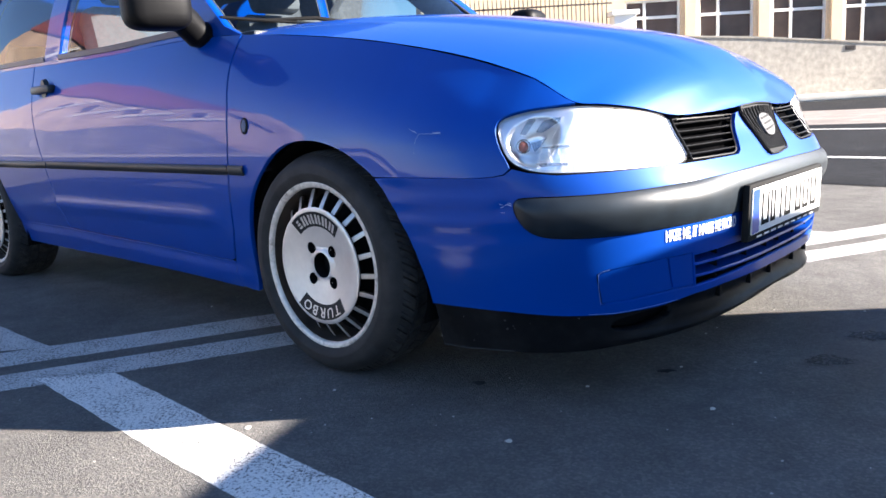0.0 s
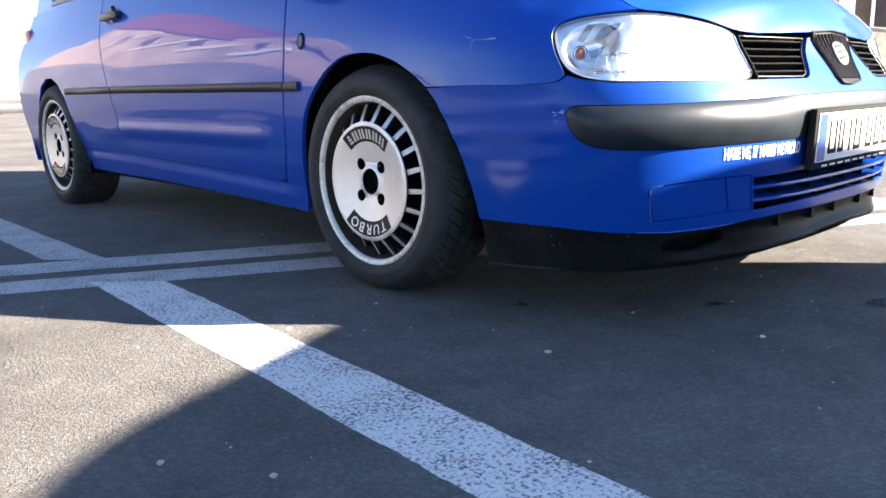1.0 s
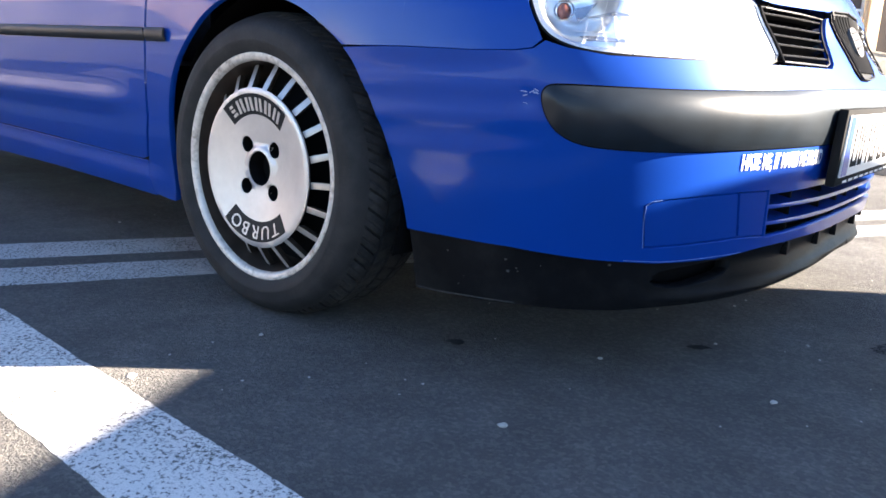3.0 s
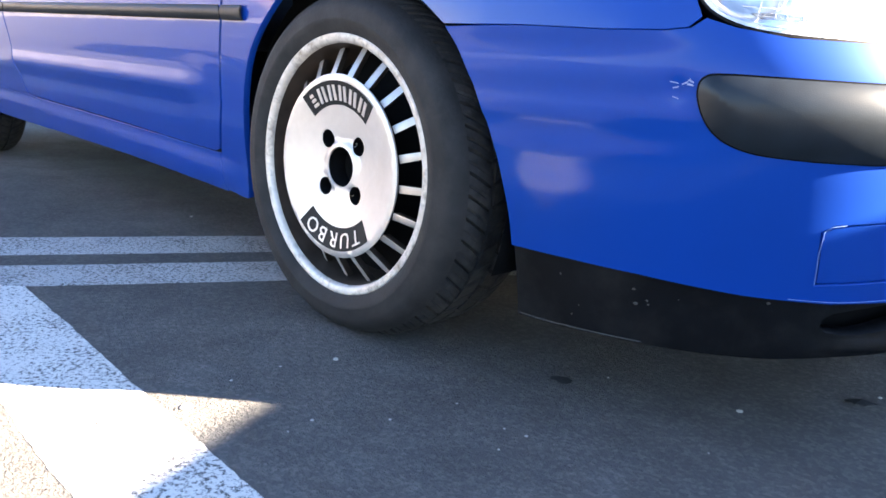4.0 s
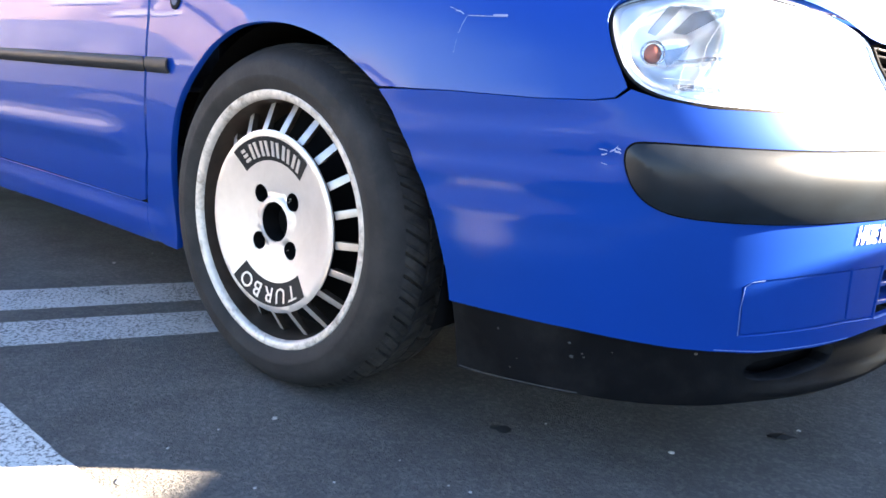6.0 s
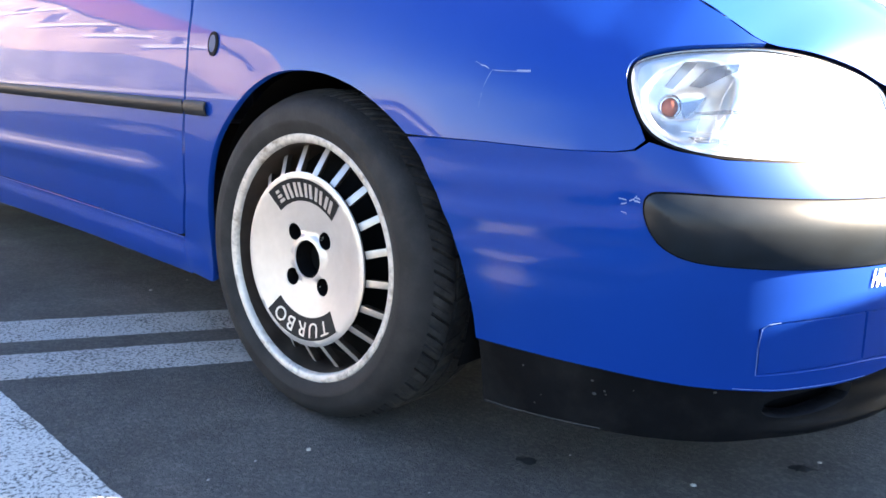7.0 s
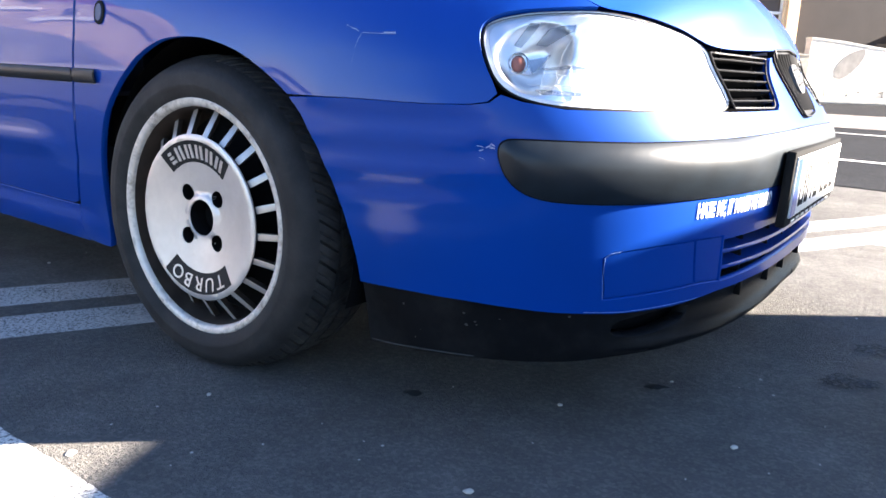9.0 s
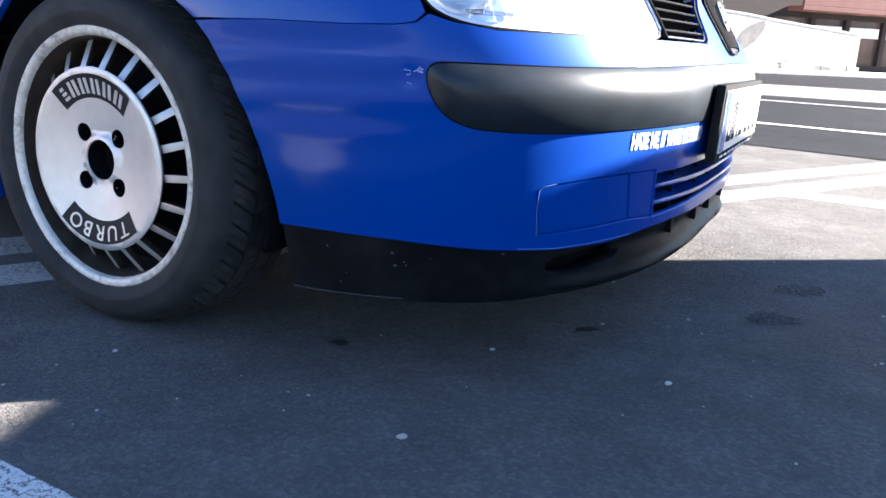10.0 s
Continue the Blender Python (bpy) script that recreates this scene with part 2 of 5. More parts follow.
GREY_PAINT = material("dark_grey_car_paint", (0.022, 0.023, 0.026), rough=0.4, metal=0.2, coat=1.0, noise_scale=4, vary=0.06)
PEBBLE = material("pale_pebble", (0.5, 0.47, 0.42), rough=0.9, noise_scale=60, vary=0.2)
def patchy(name, base):
    """A stain that thins out in specks."""
    mat = material(name, base, rough=0.8)
    n, link = mat.node_tree.nodes, mat.node_tree.links.new
    coord, t, r, tr, mix = n.new("ShaderNodeTexCoord"), n.new("ShaderNodeTexNoise"), n.new("ShaderNodeMapRange"), n.new("ShaderNodeBsdfTransparent"), n.new("ShaderNodeMixShader")
    t.inputs["Scale"].default_value, t.inputs["Detail"].default_value = 90, 6
    link(coord.outputs["Object"], t.inputs["Vector"])
    r.inputs[1].default_value, r.inputs[2].default_value = 0.42, 0.62
    link(t.outputs[0], r.inputs[0])
    link(r.outputs[0], mix.inputs[0])
    link(tr.outputs[0], mix.inputs[1])
    link(n["Principled BSDF"].outputs[0], mix.inputs[2])
    link(mix.outputs[0], n["Material Output"].inputs[0])
    return mat


EDGE_LIGHT = material("edge_highlight", (0.10, 0.19, 0.46), rough=0.5)
DULL_CHROME = material("dull_reflector", (0.50, 0.51, 0.54), rough=0.25, metal=0.9)
STRIP = material("faded_rubbing_strip", (0.021, 0.021, 0.022), rough=0.45, spec=0.28, noise_scale=30, vary=0.25, bump=0.06, bump_scale=700)
BARREL = material("dusty_wheel_barrel", (0.055, 0.04, 0.031), rough=0.6, metal=0.3, noise_scale=25, vary=0.35)
REFLECTED_WALL = material("grey_reflected_wall", (0.16, 0.15, 0.155), rough=0.9, noise_scale=0.5, vary=0.4, tint=(0.34, 0.29, 0.27), tint_scale=0.35, tint_amount=0.6)
WALL_SHADE = material("wall_shade_grey", (0.20, 0.19, 0.18), rough=0.95, noise_scale=3, vary=0.2)
OIL = patchy("thin_oil_stain", (0.025, 0.025, 0.027))
SCRATCH = material("bare_scratch", (0.24, 0.31, 0.52), rough=0.6)
STAIN = material("oily_dirt", (0.010, 0.010, 0.011), rough=0.7, noise_scale=40, vary=0.4)


# ---- mesh helpers ----
def part(name, bm, mat, parent=None, label="", smooth=True, angle=35):
    """Links a bmesh as one mesh object, under parent if given."""
    mesh = bpy.data.meshes.new(name)
    bmesh.ops.recalc_face_normals(bm, faces=bm.faces)
    bm.to_mesh(mesh)
    bm.free()
    if smooth:
        mesh.shade_smooth()
        mesh.set_sharp_from_angle(angle=radians(angle))
    mesh.materials.append(mat)
    ob = new(name, mesh)
    ob.parent = parent
    if label:
        tagged(ob, label)
    return ob


def box(bm, lo, hi, bevel=0.0):
    """Adds a box between two corners, its edges rounded."""
    tmp = bmesh.new()
    bmesh.ops.create_cube(tmp, size=1)
    for v in tmp.verts:
        v.co = Vector([lo[k] + (v.co[k] + 0.5) * (hi[k] - lo[k]) for k in range(3)])
    if bevel:
        bmesh.ops.bevel(tmp, geom=tmp.edges[:], offset=bevel, segments=2, profile=0.5, affect="EDGES")
    merge(bm, tmp)
    return bm


def merge(bm, other, m=None):
    """Moves the content of another bmesh into bm."""
    made = [bm.verts.new(m @ v.co if m else v.co) for v in other.verts]
    other.verts.index_update()
    for f in other.faces:
        try:
            bm.faces.new([made[v.index] for v in f.verts])
        except ValueError:
            pass
    other.free()


def lathe(bm, profile, segments=64, closed=False):
    """Turns (radius, y) points round the y axis through the origin."""
    rings = []
    for r, y in profile:
        if r < 1e-6:
            rings.append([bm.verts.new((0, y, 0))] * segments)
            continue
        rings.append([bm.verts.new((r * math.sin(2 * math.pi * k / segments), y, r * math.cos(2 * math.pi * k / segments))) for k in range(segments)])
    pairs = list(zip(rings, rings[1:])) + ([(rings[-1], rings[0])] if closed else [])
    for a, b in pairs:
        for k in range(segments):
            j = (k + 1) % segments
            bm.faces.new([v for q, v in enumerate((a[k], a[j], b[j], b[k])) if not (q == 1 and v is a[k]) and not (q == 3 and v is b[j])])
    return rings


def tube(bm, points, radius, segments=8):
    """A round bar along points."""
    rings = []
    pts = [Vector(p) for p in points]
    for i, p in enumerate(pts):
        d = (pts[min(i + 1, len(pts) - 1)] - pts[max(i - 1, 0)]).normalized()
        a = d.orthogonal().normalized()
        b = d.cross(a)
        r = radius[i] if isinstance(radius, (list, tuple)) else radius
        rings.append([bm.verts.new(p + r * (math.cos(2 * math.pi * k / segments) * a + math.sin(2 * math.pi * k / segments) * b)) for k in range(segments)])
    for a, b in zip(rings, rings[1:]):
        for k in range(segments):
            j = (k + 1) % segments
            bm.faces.new((a[k], a[j], b[j], b[k]))
    bm.faces.new(rings[0][::-1])
    bm.faces.new(rings[-1])


def text_mesh(words, size, spacing=1.0, depth=0.0006, fat=0.0):
    """Flat lettering as a bmesh, centred at the origin in x, y."""
    curve = bpy.data.curves.new("letters", "FONT")
    curve.body, curve.size, curve.align_x, curve.align_y, curve.space_character, curve.extrude = words, size, "CENTER", "CENTER", spacing, depth
    curve.resolution_u, curve.offset, curve.space_word = 3, fat, 1.5 if fat else 1.0
    ob = bpy.data.objects.new("letters", curve)
    scene.collection.objects.link(ob)
    mesh = ob.to_mesh()
    bm = bmesh.new()
    bm.from_mesh(mesh)
    ob.to_mesh_clear()
    bpy.data.objects.remove(ob)
    bpy.data.curves.remove(curve)
    return bm


# ---- the car's skin: one surface, from which the panels are cut ----
def smooth_table(pts, n=400):
    xs = np.array([p[0] for p in pts], float)
    ys = np.array([p[1] for p in pts], float)
    m = np.gradient(ys, xs)
    X = np.linspace(xs[0], xs[-1], n)
    k = np.clip(np.searchsorted(xs, X) - 1, 0, len(xs) - 2)
    h = xs[k + 1] - xs[k]
    t = (X - xs[k]) / h
    Y = (2 * t**3 - 3 * t**2 + 1) * ys[k] + (t**3 - 2 * t**2 + t) * h * m[k] + (-2 * t**3 + 3 * t**2) * ys[k + 1] + (t**3 - t**2) * h * m[k + 1]
    return X, Y


YC, XS, PE = 0.76, 0.28, 2.9                         # middle of the car, where the nose begins to round in plan, its squareness
WID = smooth_table([(.05, .69), (.1, .70), (.2, .718), (.3, .748), (.4, .77), (.5, .782), (.6, .782), (.7, .768), (.8, .742), (.9, .70)])
NOSE = smooth_table([(.05, .82), (.1, .845), (.15, .86), (.2, .868), (.3, .878), (.4, .887), (.46, .887), (.52, .856), (.6, .805), (.66, .77), (.9, .6)])
TURN = np.linspace(0, math.pi / 2, 2000)


def plan(th, z):
    xf, w = np.interp(z, *NOSE), np.interp(z, *WID)
    return XS + (xf - XS) * np.sin(th) ** (2 / PE), w * np.abs(np.cos(th)) ** (2 / PE)


px, ph = plan(TURN, 0.45)
ARC = np.concatenate([[0], np.cumsum(np.hypot(np.diff(px), np.diff(ph)))])
SC = XS + float(ARC[-1])                             # plan length at the middle of the nose
# the shoulder, where bonnet, lamps or glass begin: plan length, x, half width, height
EDGE = [(-3.2, -3.2, .60, .93), (-2.4, -2.4, .665, .93), (-1.2, -1.2, .69, .905), (-.45, -.45, .672, .90), (-.1, -.1, .668, .862), (.2, .2, .66, .815),
        (.52, .51, .648, .738), (.62, .60, .642, .704), (.73, .686, .622, .651), (.80, .718, .578, .645), (.93, .752, .487, .632), (1.08, .775, .375, .611), (1.26, .800, .23, .610), (SC, .812, 0, .620)]
EX, EH, EZ = (smooth_table([(e[0], e[k]) for e in EDGE], 900) for k in (1, 2, 3))


def wall(s, z):
    if s <= XS:
        crease = .0085 * math.exp(-((z - .376) / .025) ** 2) * min(1, max(0, (s + 2.0) / .3)) * min(1, max(0, (-.42 - s) / .12))
        return np.array([s, np.interp(z, *WID) - .03 * max(0, -s - 1.6) ** 1.5 + crease, z])
    x, h = plan(np.interp(s - XS, ARC, TURN), z)
    return np.array([x, h, z])


def edge(s):
    return np.array([np.interp(s, *EX), np.interp(s, *EH), np.interp(s, *EZ)])


def skin(s, z):
    """Place on the car's skin by plan length and height."""
    flip = 1
    if s > SC:
        s, flip = 2 * SC - s, -1
    za = np.interp(s, [-3.2, -.5, .1, .5, .75, SC], [.62, .62, .60, .56, .52, .52])
    if z <= za:
        p = wall(s, z)
    else:
        c = edge(s)
        v = min((z - za) / max(c[2] - za, 1e-3), 1.0)
        a = wall(s, za)
        ta = a - wall(s, za - .02)
        ta /= np.linalg.norm(ta)
        d = np.linalg.norm(c - a)
        n = a - c
        n[2] = 0
        n /= np.linalg.norm(n) + 1e-9
        tc = n * np.interp(s, [-2.0, -.25, .7, 1.0, SC], [.35, .9, .9, .35, .3])
        tc[2] = -1
        tc /= np.linalg.norm(tc)
        b1, b2 = a + ta * d * .38, c + tc * d * .38
        p = (1 - v) ** 3 * a + 3 * (1 - v) ** 2 * v * b1 + 3 * (1 - v) * v * v * b2 + v**3 * c
    return Vector((p[0], YC - flip * p[1], p[2]))


def skin_normal(s, z):
    e = 0.004
    n = (skin(s + e, z) - skin(s - e, z)).cross(skin(s, z + e) - skin(s, z - e))
    n.normalize()
    return n


def inside(x, y, loop):
    hit = False
    for (x1, y1), (x2, y2) in zip(loop, loop[1:] + loop[:1]):
        if (y1 > y) != (y2 > y) and x < (x2 - x1) * (y - y1) / (y2 - y1) + x1:
            hit = not hit
    return hit


def resample(loop, step):
    out = []
    for (x1, y1), (x2, y2) in zip(loop, loop[1:] + loop[:1]):
        n = max(1, int(math.hypot(x2 - x1, y2 - y1) / step))
        out += [(x1 + (x2 - x1) * k / n, y1 + (y2 - y1) * k / n) for k in range(n)]
    return out


def rounded(points, times=2):
    """Cuts the corners of a loop to round it."""
    for _ in range(times):
        out = []
        for (x1, y1), (x2, y2) in zip(points, points[1:] + points[:1]):
            out += [(x1 * .75 + x2 * .25, y1 * .75 + y2 * .25), (x1 * .25 + x2 * .75, y1 * .25 + y2 * .75)]
        points = out
    return points


from mathutils.geometry import delaunay_2d_cdt


def grown(lp, d):
    """A loop moved outwards by d."""
    out = []
    for a, b, c in zip(lp[-1:] + lp[:-1], lp, lp[1:] + lp[:1]):
        t = Vector((c[0] - a[0], c[1] - a[1])).normalized()
        out.append((b[0] - t.y * d, b[1] + t.x * d))
    return out


def panel(name, loop, mat, parent, step=0.03, off=0.0, rise=None, holes=(), depth=0.012, label="", mirror=False, shift=(0, 0, 0)):
    """A piece of the skin inside a loop of (plan length, height), with turned-in edges; mirror adds its twin on the other side."""
    loop = resample(loop, step)
    holes = [resample(h, step) for h in holes]
    pts, edges = [], []
    for ring in [loop, *holes]:
        base = len(pts)
        pts += ring
        edges += [(base + k, base + (k + 1) % len(ring)) for k in range(len(ring))]
    arr = np.array(pts)
    lo, hi = arr.min(0), arr.max(0)
    row = 0
    z = lo[1] + step * .5
    while z < hi[1]:
        x = lo[0] + step * (.5 if row % 2 else .99)
        while x < hi[0]:
            if inside(x, z, loop) and not any(inside(x, z, h) for h in holes) and ((arr - (x, z)) ** 2).sum(1).min() > (step * .55) ** 2:
                pts.append((x, z))
            x += step
        z += step
        row += 1
    v2, _, f2, _, _, _ = delaunay_2d_cdt([Vector(p) for p in pts], edges, [], 0, 1e-6)
    tris = []
    for f in f2:
        cx, cz = sum(v2[k].x for k in f) / len(f), sum(v2[k].y for k in f) / len(f)
        if inside(cx, cz, loop) and not any(inside(cx, cz, h) for h in holes):
            tris.append(tuple(f))
    nrm = [skin_normal(p.x, p.y) for p in v2]
    pos = [skin(p.x, p.y) + n * (off + (rise(p.x, p.y) if rise else 0)) + Vector(shift) for p, n in zip(v2, nrm)]
    if rise:
        base, e = nrm, 0.002
        nrm = []
        for p, n in zip(v2, base):
            q = [skin(p.x + a, p.y + b) + n * rise(p.x + a, p.y + b) for a, b in ((e, 0), (-e, 0), (0, e), (0, -e))]
            nrm.append((q[0] - q[1]).cross(q[2] - q[3]).normalized())
    faces = [f if (pos[f[1]] - pos[f[0]]).cross(pos[f[2]] - pos[f[0]]).dot(nrm[f[0]]) > 0 else f[::-1] for f in tris]
    # turned-in rim, with verts of its own
    count = {}
    for f in faces:
        for a, b in zip(f, f[1:] + f[:1]):
            count[(a, b)] = count.get((a, b), 0) + 1
    for a, b in [e for e in count if (e[1], e[0]) not in count]:
        i = len(pos)
        n = (pos[b] - pos[a]).cross((nrm[a] + nrm[b])).normalized()
        pos += [pos[a], pos[b], pos[b] - nrm[b] * depth, pos[a] - nrm[a] * depth]
        nrm += [(n + nrm[a]).normalized(), (n + nrm[b]).normalized(), n, n]
        faces.append((i, i + 3, i + 2, i + 1))
    made = []
    for side in ((0, 1) if mirror else (0,)):
        if side:
            pos = [Vector((p.x, 2 * YC - p.y, p.z)) for p in pos]
            nrm = [Vector((p.x, -p.y, p.z)) for p in nrm]
            faces = [f[::-1] for f in faces]
        mesh = bpy.data.meshes.new(name)
        mesh.from_pydata(pos, [], faces)
        mesh.shade_smooth()
        mesh.normals_split_custom_set_from_vertices(nrm)
        mesh.materials.append(mat)
        ob = new(name, mesh)
        ob.parent = parent
        if label:
            tagged(ob, label)
        made.append(ob)
    return made if mirror else made[0]


def mirrored(loop):
    return [(2 * SC - s, z) for s, z in loop[::-1]]


def empty(name):
    ob = new(name)
    ob.empty_display_size = 0.2
    return ob


# ---- ground ----
def sheet(name, corners, z, mat, label, category):
    bm = bmesh.new()
    bm.faces.new([bm.verts.new((x, y, z)) for x, y in corners])
    return tagged(part(name, bm, mat, smooth=False), label, category, kind="structure")


def lane(x, off, slope=-0.2):
    return off + slope * x


sheet("ground", [(-400, -400), (400, -400), (400, 400), (-400, 400)], 0.0, ASPHALT, "worn grey asphalt of the car park with pale stones", "ground")
sheet("road", [(-90, lane(-90, 4.2)), (90, lane(90, 4.2)), (120, 160), (-120, 160)], 0.004, ROAD_ASPHALT, "asphalt road beyond the car park, coloured dark for its shade", "road")


def painted(name, corners, mat, label, z=0.0004, ragged=0.0):
    """A painted strip of the ground, subtly raised, with uneven edges along its length."""
    c = [Vector(p) for p in corners]
    if (c[1] - c[0]).length < (c[2] - c[1]).length:
        c = c[1:] + c[:1]
    a0, a1, b1, b0 = c
    count = max(1, int((a1 - a0).length / .016)) if ragged else 1
    side = ((b0 - a0) - (a1 - a0).normalized() * (b0 - a0).dot((a1 - a0).normalized())).normalized()
    edge_rnd = random.Random(int(abs(a0.x * 1000) + abs(a0.y * 777)))
    slow = [0.0, 0.0]
    bm = bmesh.new()
    rows = []
    for k in range(count + 1):
        f = k / count
        row = []
        for q, (p0, p1) in enumerate(((a0, a1), (b0, b1))):
            slow[q] = slow[q] * .8 + edge_rnd.uniform(-1, 1) * ragged
            p = p0.lerp(p1, f) + side * (slow[q] + edge_rnd.uniform(-.7, .7) * ragged)
            row += [bm.verts.new((p.x, p.y, z)), bm.verts.new((p.x, p.y, z - .003))]
        rows.append(row)
    for a, b in zip(rows, rows[1:]):
        bm.faces.new((a[0], b[0], b[2], a[2]))
        bm.faces.new((a[1], b[1], b[0], a[0]))
        bm.faces.new((a[2], b[2], b[3], a[3]))
    bmesh.ops.recalc_face_normals(bm, faces=bm.faces)
    if bm.faces[:][0].normal.z < 0:
        bmesh.ops.reverse_faces(bm, faces=bm.faces)
    return tagged(part(name, bm, mat, smooth=False), label, "road marking", kind="structure")


SPINE = Vector((0.47, 0.883))
ACROSS = Vector((0.883, -0.47))


def spine(n0, n1, a, b, mat, label):
    painted("parking_line", [tuple(ACROSS * n0 + SPINE * a), tuple(ACROSS * n1 + SPINE * a), tuple(ACROSS * n1 + SPINE * b), tuple(ACROSS * n0 + SPINE * b)], mat, label, ragged=.0013)


spine(-.682, -.522, -6, 4.6, PAINT_OLD, "greyed white line of a double parking marking")
spine(-.434, -.285, -6, 4.6, PAINT_OLD, "greyed white line of a double parking marking")
for k in (-1, 0, 1):
    y0 = -.424 + 2.80 * k
    xc = (-.285 + .47 * y0) / .883
    painted("parking_line", [(xc - .115, y0 - .076), (5.0, y0 - .076 - .047 * (5.0 - xc)), (5.0, y0 + .076 - .047 * (5.0 - xc)), (xc + .040, y0 + .076)], PAINT_NEW, "white parking bay line, speckled with wear", z=0.0007, ragged=.0013)
    xf = (-.682 + .47 * y0) / .883
    painted("parking_line", [(-6.0, y0 - .07), (xf - .085, y0 - .07), (xf + .06, y0 + .075), (-6.0, y0 + .075)], PAINT_OLD, "greyed parking bay line", z=0.0007, ragged=.0013)
for off, wid in ((5.95, .13), (10.0, .13)):
    painted("lane_line", [(-60, lane(-60, off)), (60, lane(60, off)), (60, lane(60, off + wid)), (-60, lane(-60, off + wid))], PAINT_NEW, "thin white lane line along the road", z=0.008)
# pale strip: sunlight put into the lane's asphalt colour
bm = bmesh.new()
box(bm, (-80, 11.5, 0), (80, 17.6, 0.012))
median = tagged(part("road_lane", bm, PALE_LANE), "asphalt lane in the road, coloured paler for the sun on it", "road", kind="structure")
median.matrix_world = pose(0, 0, 0, 0, 0, -2)
FAR = pose(-8, 29.5, 0, 0, 0, 45)                    # frame of the far side: x along the buildings, y into them
bm = bmesh.new()
box(bm, (-60, -2.2, 0), (60, 3, 0.22), 0.03)
kerb = tagged(part("pavement", bm, CONCRETE), "pale pavement with a kerb at the far side of the road", "pavement", kind="structure")
kerb.matrix_world = FAR

# ---- the blue hatchback ----
car = tagged(empty("car"), "blue three-door hatchback, lowered, with black bumper mouldings and alloy wheels", "car")
RIDE = .004                                          # height of the body over its wheels

ARCH = [(.243, .512), (.192, .545), (.127, .576), (.042, .596), (-.047, .596), (-.109, .579), (-.176, .538), (-.257, .458), (-.305, .365), (-.345, .25), (-.372, .165)]
ARCH_FRONT = [(.246, .508), (.268, .482), (.290, .447), (.313, .402), (.332, .355), (.343, .305), (.348, .262), (.347, .214)]


def curve(pts, n=4):
    """A smooth open path through points."""
    out = []
    p = [pts[0], *pts, pts[-1]]
    for a, b, c, d in zip(p, p[1:], p[2:], p[3:]):
        for k in range(n):
            t = k / n
            out.append(tuple(.5 * (2 * b[q] + (c[q] - a[q]) * t + (2 * a[q] - 5 * b[q] + 4 * c[q] - d[q]) * t * t + (3 * b[q] - a[q] - 3 * c[q] + d[q]) * t ** 3) for q in range(2)))
    return out + [pts[-1]]


LAMP_EDGE = curve([(.620, .540), (.606, .573), (.595, .603), (.597, .620), (.611, .6315), (.636, .639), (.672, .645), (.715, .6505)])
ARCH, ARCH_FRONT = curve(ARCH), curve(ARCH_FRONT, 3)


def shoulder(ss, drop=0.0):
    return [(s, float(np.interp(s, *EZ)) - drop) for s in ss]


# front bumper
top = [(.246, .5105), (.383, .5115), (.509, .5095), (.577, .5115), (.606, .5155), (.625, .527), (.655, .5185), (.713, .5105), (.82, .510), (.93, .5105), (1.044, .511),
       (1.232, .512), (1.252, .520), (1.352, .604), (1.38, .6095)]
low = [(SC - .3, .226), (1.014, .222), (.90, .210), (.79, .205), (.68, .207), (.549, .214), (.45, .215)]
half = [(s, z) for s, z in ARCH_FRONT[::-1]] + top[1:] + [(SC, .6185)]
loop = half + mirrored(top[1:]) + mirrored(ARCH_FRONT[::-1])[1:] + mirrored(low[::-1]) + low
fog = [(.764, .228), (.762, .298), (.780, .307), (.86, .315), (.936, .319), (1.008, .3195), (1.016, .240), (.948, .2415), (.86, .236)]
opening = [(1.020, .238), (1.012, .312), (1.18, .3165), (1.34, .318), (SC, .318)]
opening = opening + mirrored(opening)[1:]
opening = opening[:-1] + [(2 * SC - 1.020, .238), (SC + .2, .246), (SC, .247), (SC - .2, .246)]


def bumper_rise(s, z):
    """Slight waves moulded along the bumper's corner, and the dent at the moulding's end."""
    s = min(s, 2 * SC - s)
    roll = .0045 * (1 - min(1.0, max(0.0, .511 - z) / .03)) ** 2 * min(1.0, max(0.0, (s - .22) / .10)) * min(1.0, max(0.0, (.62 - s) / .08))
    wave = math.exp(-((z - .42) / .075) ** 2) * min(1.0, max(0.0, (.64 - s) / .10))
    dent = ((s - .584) / .016) ** 2 + ((z - .449) / .013) ** 2
    return .0013 * math.sin((z - .452 - .03 * (s - .5)) * 2 * math.pi / .052) * wave - .003 * math.exp(-dent) + roll


panel("front_bumper", loop, BUMPER_BLUE, car, step=0.0125, rise=bumper_rise, holes=[fog, mirrored(fog), opening], depth=0.012, label="blue painted bumper skin")


cover = [(.768, .2315), (.766, .296), (.782, .304), (.86, .3115), (.933, .3155), (.9445, .2445), (.86, .2395)]
panel("fog_lamp_cover", cover, BLUE, car, step=0.02, off=-0.0015, depth=0.01, label="blue blanking cover of the fog lamp", mirror=True)
cover2 = [(.9385, .3157), (1.005, .3163), (1.0115, .2435), (.9495, .2448)]
panel("grille_end_cover", cover2, BLUE, car, step=0.02, off=-0.0015, depth=0.01, mirror=True)

def along(pts, n=5):
    return [(a[0] + (b[0] - a[0]) * k / n, a[1] + (b[1] - a[1]) * k / n) for a, b in zip(pts, pts[1:]) for k in range(n)] + [pts[-1]]


